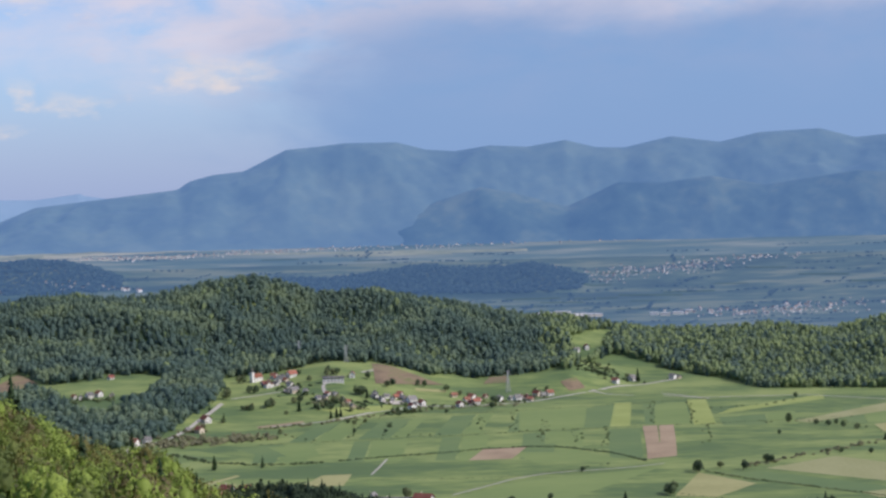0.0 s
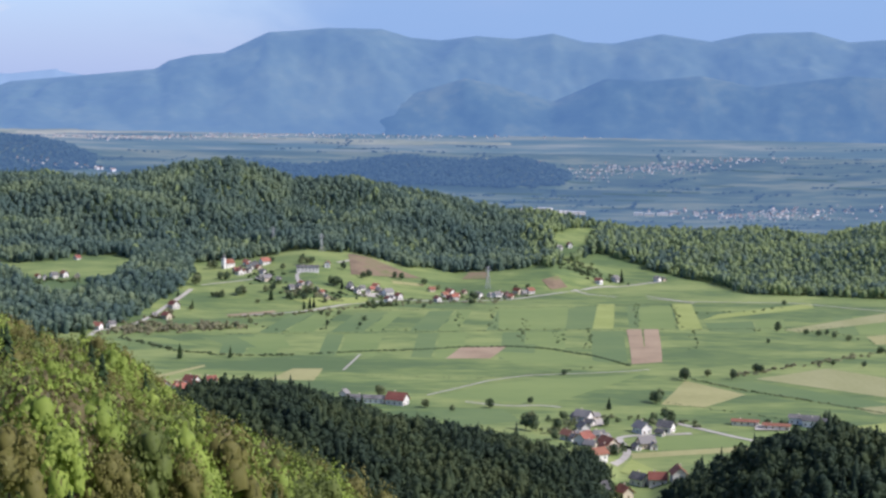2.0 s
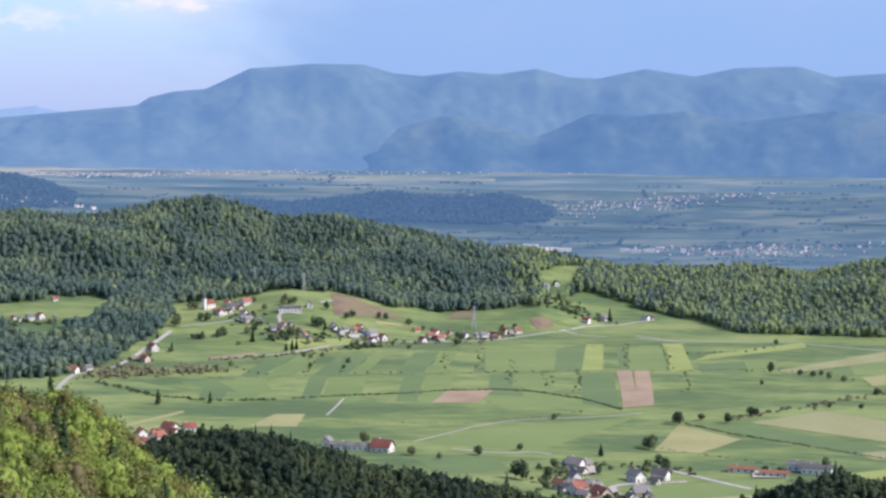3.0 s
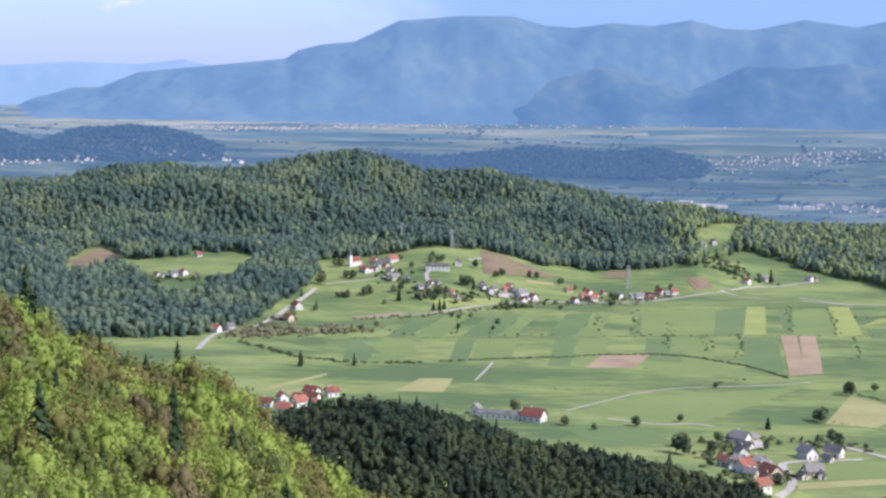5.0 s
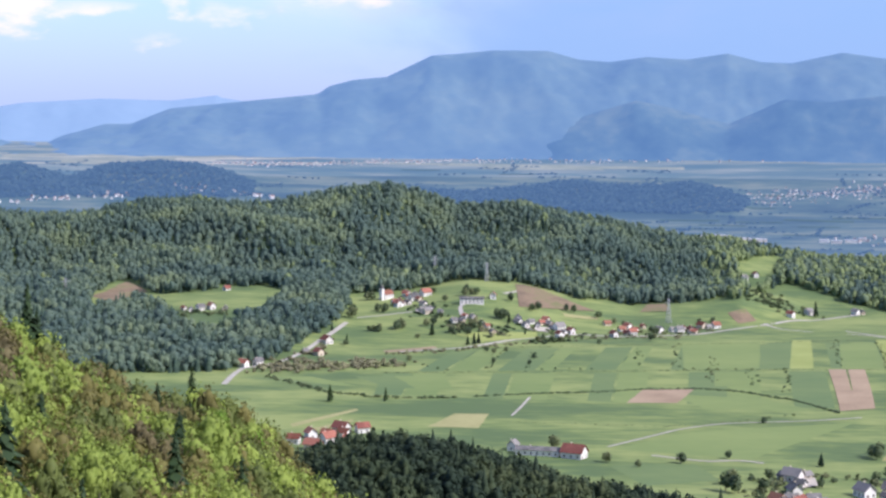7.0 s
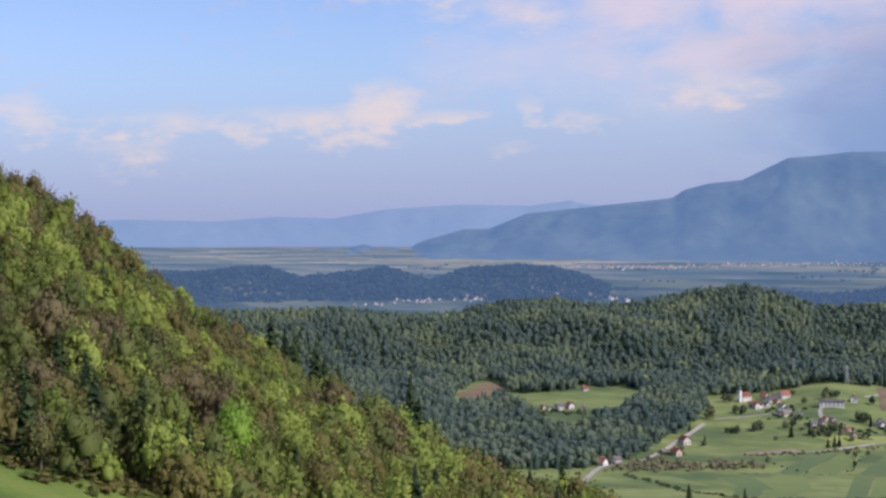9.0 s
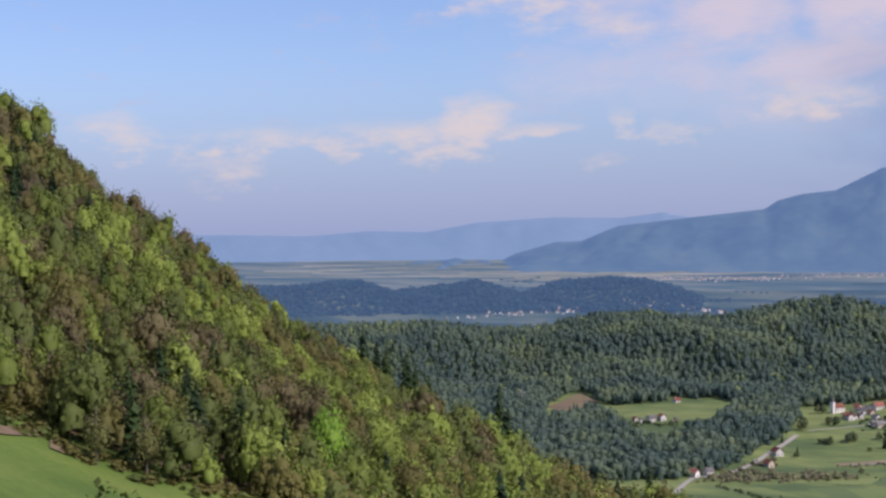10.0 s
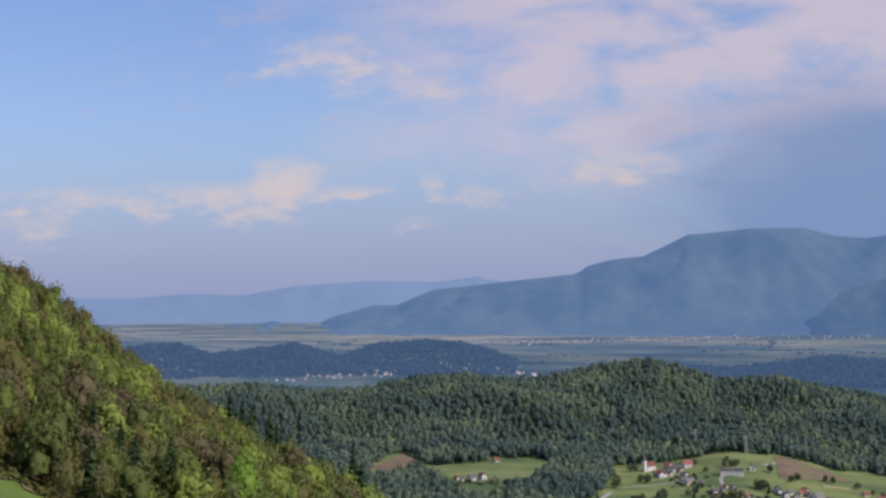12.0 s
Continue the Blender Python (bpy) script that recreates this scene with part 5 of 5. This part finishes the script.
# ---- trees, hedges and bushes on the valley floor ----
def build_valley_trees():
    broad = [make_tree("tree", "round dark green tree standing alone on the meadow", leafy_template(60 + s, 260, 0.075, 1.1), 5, 0.25, 8, 1.0, 8, M["bush"], s) for s in range(3)]
    firs = [make_tree("fir", "lone dark green fir on the meadow", fir_template(30 + s), 10, 0.2, 13, 0.5, 11, M["spruce"], s, limbs=0) for s in range(2)]
    used = set()

    def put(maker, spots, group):
        for i, (x, y, s) in enumerate(spots):
            t = maker[i % len(maker)]
            place(t, x, y, float(s), t.name not in used, group)
            used.add(t.name)
    put(firs, [(-207, 1416, 1.2), (-165, 1423, 0.9), (-162, 1802, 1.1), (-238, 1742, 0.9), (-261, 1803, 0.7)], "firs on the meadow")
    put(firs, [(134, 1197, 0.9), (243, 2052, 1.4)], "firs on the meadow")
    put(firs, [(-124, 1761, 0.9), (-118, 1765, 1.0), (-114, 1770, 0.9), (-161, 1802, 1.0), (-89, 1873, 1.0)], "firs on the meadow")
    put(broad, [(47, 1199, 1.0), (78, 1217, 0.7), (20, 1184, 0.7), (0, 1197, 1.0), (-33, 1236, 1.2), (172, 1223, 1.3), (210, 1330, 1.3), (68, 1114, 1.4), (75, 1108, 1.5), (73, 1135, 1.2), (90, 1119, 1.0), (85, 1070, 0.9), (115, 1352, 0.7), (97, 1151, 1.0), (126, 1131, 0.9), (161, 1154, 0.8), (169, 1159, 1.1), (171, 1138, 1.3), (118, 1030, 1.0), (111, 1011, 1.0)], "trees on the meadow")
    put(broad, [(211, 1340, 1.1), (232, 1350, 0.9), (249, 1338, 1.2), (276, 1379, 1.0), (280, 1374, 0.9), (347, 1630, 1.2), (172, 1230, 1.2), (178, 1243, 1.0), (320, 1548, 0.7), (398, 1847, 0.8), (375, 1409, 0.7), (350, 1417, 0.7), (370, 1611, 0.8), (379, 1598, 0.9), (391, 1586, 0.9), (401, 1567, 0.8), (411, 1490, 1.0), (390, 1608, 0.8), (237, 1135, 0.8), (247, 1133, 0.8), (283, 1155, 1.0)], "trees on the meadow")
    put(broad, [(-250, 1872, 1.5), (-239, 1738, 0.7), (-263, 1870, 1.2), (-216, 1812, 1.0), (-225, 1812, 0.8), (-199, 1822, 1.2), (-194, 1829, 1.1), (-143, 1812, 1.0), (-132, 1820, 0.9), (-126, 1805, 0.9), (-169, 1642, 0.8), (-139, 1990, 1.0)], "trees in the church village")
    put(broad, [(-227, 1908, 1.2), (-220, 1903, 1.2), (-215, 1816, 1.1), (-221, 1815, 0.8), (-199, 1828, 1.1), (-195, 1834, 1.2), (-170, 1839, 1.0), (-163, 1844, 1.1), (-145, 1814, 0.9), (-175, 1788, 0.7), (-161, 1951, 1.0), (-140, 1970, 1.2), (-134, 1973, 1.1), (-128, 1975, 1.2), (-103, 1889, 1.3), (-97, 1884, 1.4), (-94, 1890, 1.3), (-90, 1963, 1.2), (-126, 1835, 1.1), (-122, 1829, 1.0), (-115, 1838, 1.0), (-242, 1970, 1.3), (-247, 1970, 1.2), (-203, 2037, 1.0), (-177, 1999, 1.0), (-159, 1873, 1.0), (-141, 1804, 0.6), (-104, 1720, 0.7), (-96, 1708, 0.8), (-85, 1724, 0.7), (-58, 1676, 0.7), (-61, 1637, 0.6), (-94, 1644, 0.7), (-252, 1896, 1.3)], "trees in the church village")
    put(broad, [(-67, 1932, 1.1), (-61, 1941, 1.1), (-31, 1955, 1.0), (-24, 1956, 1.0), (2, 1940, 1.2), (-90, 1963, 1.1), (19, 1922, 0.8), (28, 1918, 0.7), (56, 1888, 0.9), (60, 1869, 1.1), (53, 1821, 0.9), (56, 1830, 0.8), (109, 1947, 0.8), (123, 1955, 0.8), (-14, 1816, 0.7), (2, 1790, 0.7), (-57, 1793, 0.9), (-52, 1802, 0.9), (-44, 1796, 0.9), (-35, 1797, 0.9)], "trees along the village road")


def build_hedges():
    shrub = [leafy_template(80 + s, 40, 0.16, 0.9) for s in range(4)]

    def row(label, pts, spacing, w, h, wide=2.0, mat="bush"):
        P = np.array(pts, float)
        seg = np.r_[0, np.cumsum(np.hypot(*np.diff(P, axis=0).T))]
        s = np.arange(0, seg[-1], spacing)
        xy = np.stack([np.interp(s, seg, P[:, 0]), np.interp(s, seg, P[:, 1])], -1) + rng.normal(size=(len(s), 2)) * wide
        n = len(s)
        plant_stuff("hedge", label, xy, np.stack([w * (0.6 + 0.9 * rng.random(n)), h * (0.5 + rng.random(n))], -1), shrub, rng.integers(0, 4, n), [M[mat]], [0] * 4, "hedge")
    hedge = "dark hedge along a ditch between meadows"
    row(hedge, [(-280, 1542), (-248, 1503), (-217, 1462), (-179, 1442), (-143, 1439), (-111, 1444)], 2.4, 4.2, 2.6)
    row(hedge, [(-99, 1452), (-53, 1470), (-0, 1485), (30, 1501), (81, 1510), (111, 1498), (151, 1456), (176, 1400)], 2.2, 3.6, 1.7, 0.8)
    row(hedge, [(217, 1335), (246, 1288), (281, 1252), (340, 1186)], 2.2, 3.0, 1.6, 0.8)
    row("scrub of bare and budding bushes", [(-289, 1577), (-258, 1600), (-225, 1599), (-179, 1627)], 0.8, 6.5, 5.5, 11.0, "scrub")
    row("scrub of bare and budding bushes", [(-285, 1645), (-255, 1626), (-243, 1635)], 1.6, 5.0, 4.5, 7.0, "scrub")
    row("bushes along the village road", [(-62, 1785), (-28, 1806)], 2.5, 5.0, 4.0, 3.0)
    row("garden bushes and fruit trees between the houses", [(-211, 1924), (-194, 1941), (-174, 1920), (-162, 1886), (-141, 1841), (-125, 1820), (-103, 1825), (-80, 1871)], 3.0, 5.0, 4.0, 12.0)
    row("garden bushes and fruit trees between the houses", [(-139, 1818), (-128, 1859), (-115, 1842), (-99, 1810)], 2.2, 5.0, 4.0, 8.0, "scrub")
    row("garden bushes and fruit trees between the houses", [(-79, 1859), (-53, 1860), (-29, 1832), (13, 1856), (43, 1865), (76, 1872), (116, 1919)], 4.0, 4.5, 3.5, 8.0)
    row("garden bushes and fruit trees between the houses", [(90, 1160), (104, 1126), (91, 1027), (104, 1021), (121, 1041), (128, 1065)], 3.0, 4.5, 3.5, 6.0)
    row("garden bushes and fruit trees between the houses", [(-424, 1850), (-398, 1836), (-373, 1844)], 2.5, 5.0, 4.5, 8.0)
    row("scrub on the bank above the village", [(180, 2248), (179, 2072), (196, 2036), (223, 2102)], 2.0, 5.0, 4.5, 14.0)
    row("trees along the lane", [(-274, 1683), (-263, 1676), (-256, 1721)], 2.5, 5.0, 4.0, 5.0, "scrub")
    edge = sorted(EDGE, key=lambda p: math.atan2(p[0], p[1]))
    edge = [(x * 1.05, y * 1.05) for x, y in edge]
    row("low brush and brambles along the forest edge", edge, 1.1, 3.0, 2.2, 3.5, "slope_olive")
    row("fresh green bushes along the forest edge", edge, 1.6, 3.0, 2.4, 4.0, "slope_green")
    ditch = "low dark growth along a field ditch"
    row(ditch, [(-140, 1736), (-40, 1765), (120, 1803), (300, 1858)], 2.6, 2.6, 0.9, 0.5)
    row(ditch, [(-186, 1572), (-20, 1598), (150, 1628), (270, 1640), (420, 1668)], 2.6, 2.6, 0.9, 0.5)
    row(ditch, [(-60, 1340), (40, 1330), (120, 1372)], 3.2, 2.4, 0.8, 0.5)
    row(ditch, [(180, 1228), (262, 1160), (320, 1110)], 3.0, 2.6, 1.0, 0.6)
    row("brown budding scrub beside the village road", [(-190, 1690), (-130, 1728), (-70, 1790), (0, 1832), (90, 1852)], 4.0, 4.5, 3.2, 5.0, "scrub")
    row("brown budding scrub in the meadows", [(250, 1352), (330, 1420), (420, 1500), (500, 1560)], 5.0, 4.6, 3.2, 4.0, "scrub")
    row("bushes round the gardens of the lower village", [(84, 1096), (100, 1140), (130, 1170), (165, 1150), (190, 1128)], 3.0, 4.2, 3.4, 6.0)
    thin = "row of small bushes on a field edge"
    for p in (
        [(38, 1747), (34, 1642)], [(76, 1789), (68, 1628)], [(105, 1700), (93, 1537)],
        [(163, 1629), (149, 1495)], [(234, 1837), (212, 1662)], [(-58, 1715), (-65, 1611)],
        [(-94, 1750), (-95, 1598)], [(124, 1379), (151, 1395)], [(74, 1620), (165, 1632)],
        [(131, 1623), (124, 1532)], [(272, 1821), (254, 1645)],
        [(-49, 1609), (3, 1616)], [(-155, 1619), (-123, 1589)],
        [(323, 1639), (401, 1628), (426, 1552)],
        [(266, 1641), (246, 1496)], [(399, 1488), (430, 1510)], [(389, 1828), (356, 1790), (285, 1765)],
    ):
        row(thin, p, 11.0, 3.2, 1.9, 2.5)


build_valley_trees()
build_hedges()


# ---- far villages and works on the plain ----
def far_village(name, label, spots, count, spread, size):
    """Small gabled houses scattered round plan points on the far plain."""
    V, Fc, Mi = [], [], []
    for k in range(count):
        cx, cy = spots[k % len(spots)]
        rr = math.hypot(cx, cy)
        ux, uy = cx / rr, cy / rr
        a, b = float(rng.normal()) * spread, float(rng.normal()) * spread * 0.35
        x, y = cx + uy * a + ux * b, cy - ux * a + uy * b
        z = float(height_xy(x, y))
        s = size * (0.6 + 0.8 * float(rng.random()))
        w, l, h = s * 0.8, s * (1 + 0.6 * float(rng.random())), s * 0.62
        t = float(rng.random()) * math.pi
        c, n = math.cos(t), math.sin(t)
        base = len(V)
        for px, py, pz in ((-w, -l, -3), (w, -l, -3), (w, l, -3), (-w, l, -3), (-w, -l, h), (w, -l, h), (w, l, h), (-w, l, h), (0, -l, h * 1.7), (0, l, h * 1.7)):
            V.append((x + (px * c - py * n) / 2, y + (px * n + py * c) / 2, z + pz))
        Fc += [tuple(base + i for i in f) for f in ((0, 1, 5, 8, 4), (2, 3, 7, 9, 6), (1, 2, 6, 5), (3, 0, 4, 7), (5, 6, 9, 8), (7, 4, 8, 9))]
        Mi += [0, 0, 0, 0, 1, 1]
    me = mesh_from(name, V, Fc, [M["far_white"], M["far_roof"]], False, Mi)
    return tagged(new(name, me), label, "village", kind="stuff")


far_village("far_village", "far village of small white houses on the plain", [(337, 3633), (384, 3688), (419, 3713), (456, 3751), (505, 3714), (575, 3751)], 210, 55, 2.7)
far_village("far_village", "far town at the foot of the mountains", [(-805, 4053), (-755, 4049), (-707, 4053), (-659, 4057), (-601, 4081), (-507, 4112), (-461, 4142), (-917, 4009)], 230, 48, 2.9)
far_village("far_village", "scattered far houses below the mountains", [(-388, 4148), (-291, 4177), (-204, 4174), (-68, 4176), (30, 4199), (178, 4206), (351, 4211)], 170, 60, 2.8)
far_village("far_village", "far settlement beyond the hill", [(-1134, 3446), (-1079, 3481), (-1032, 3507), (-972, 3529), (-941, 3534)], 50, 22, 4.6)
far_village("far_village", "far settlement beyond the hill", [(-804, 3596), (-742, 3606), (-691, 3617)], 40, 24, 5)
far_village("far_village", "far village on the plain", [(511, 3196), (555, 3127), (614, 3153), (677, 3194), (695, 3127), (757, 3206), (872, 3221)], 200, 55, 3.3)
far_village("far_village", "hamlet on the plain", [(577, 3787), (663, 3829), (744, 3838)], 80, 45, 3)


def works(spots):
    for x, y, l in spots:
        root = new("works_hall")
        root.matrix_basis = pose(x, y, float(height_xy(x, y)), 0, 0, 80 + float(rng.normal()) * 8)
        part("wall", box_mesh("wall", M["plaster"], -7, 7, -l / 2, l / 2, -2, 4.5), root)
        part("roof", box_mesh("roof", M["far_white"], -7.3, 7.3, -l / 2 - 0.3, l / 2 + 0.3, 4.504, 5.0), root)
        tagged(root, "long white works hall with a flat roof", "factory", "works halls on the plain")


works([(177, 3197, 26), (201, 3215, 30), (235, 3227, 28), (260, 3185, 36), (292, 3174, 30), (404, 3164, 16), (423, 3151, 18), (449, 3162, 20), (473, 3186, 14)])


drape("yard", "bare tan quarry yard round the works halls", [(160, 3188), (305, 3160), (310, 3205), (165, 3238)], M["gravel"], n=6, lift=0.5, category="yard")


def far_fields():
    """Pale and dark strips of field across the far plain."""
    pale = [(-1768, 3945), (-1561, 4098), (-1353, 4193), (-1714, 4276), (-1545, 4357), (-1188, 4082), (-1016, 4151), (-835, 4183), (-680, 4205)] + [(-1079, 4020), (-936, 4089), (-78, 4051), (-188, 4103), (-359, 4107), (205, 4250), (374, 4193)] + [(-112, 4056), (53, 4080), (-1087, 4062)]
    dark = [(189, 3434), (245, 3376), (317, 3412), (420, 3356), (389, 3256), (164, 3336), (511, 3449), (-375, 4011), (-158, 3969)] + [(323, 3567), (429, 3426), (611, 3522), (817, 3573), (715, 3689), (911, 3460), (399, 3706)]
    cream = [(-1722, 3871), (-1634, 3945), (-1503, 3944), (-1369, 4004), (-1230, 4010), (-1716, 4011), (-1580, 4007), (-1444, 4071), (-1317, 4082), (-1768, 4101), (-1673, 4175), (-1525, 4148), (-1423, 4244), (-1765, 4261), (-1623, 4337), (-1185, 4072), (-1061, 4079), (-946, 4122), (-812, 4126), (-709, 4161), (-1093, 4014), (-873, 4068)] + [(-1141, 3978), (-1021, 3984), (-943, 4067), (-860, 4027), (-705, 4044), (-602, 4089)]
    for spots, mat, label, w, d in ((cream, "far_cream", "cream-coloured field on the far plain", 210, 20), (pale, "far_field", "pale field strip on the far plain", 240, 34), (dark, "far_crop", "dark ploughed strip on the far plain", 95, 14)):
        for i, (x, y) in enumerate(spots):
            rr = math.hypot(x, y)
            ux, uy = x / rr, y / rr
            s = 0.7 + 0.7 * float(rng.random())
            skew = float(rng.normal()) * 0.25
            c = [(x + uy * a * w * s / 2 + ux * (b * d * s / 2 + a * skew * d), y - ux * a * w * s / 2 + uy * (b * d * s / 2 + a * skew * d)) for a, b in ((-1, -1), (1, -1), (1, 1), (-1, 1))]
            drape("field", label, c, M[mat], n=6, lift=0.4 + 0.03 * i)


far_fields()
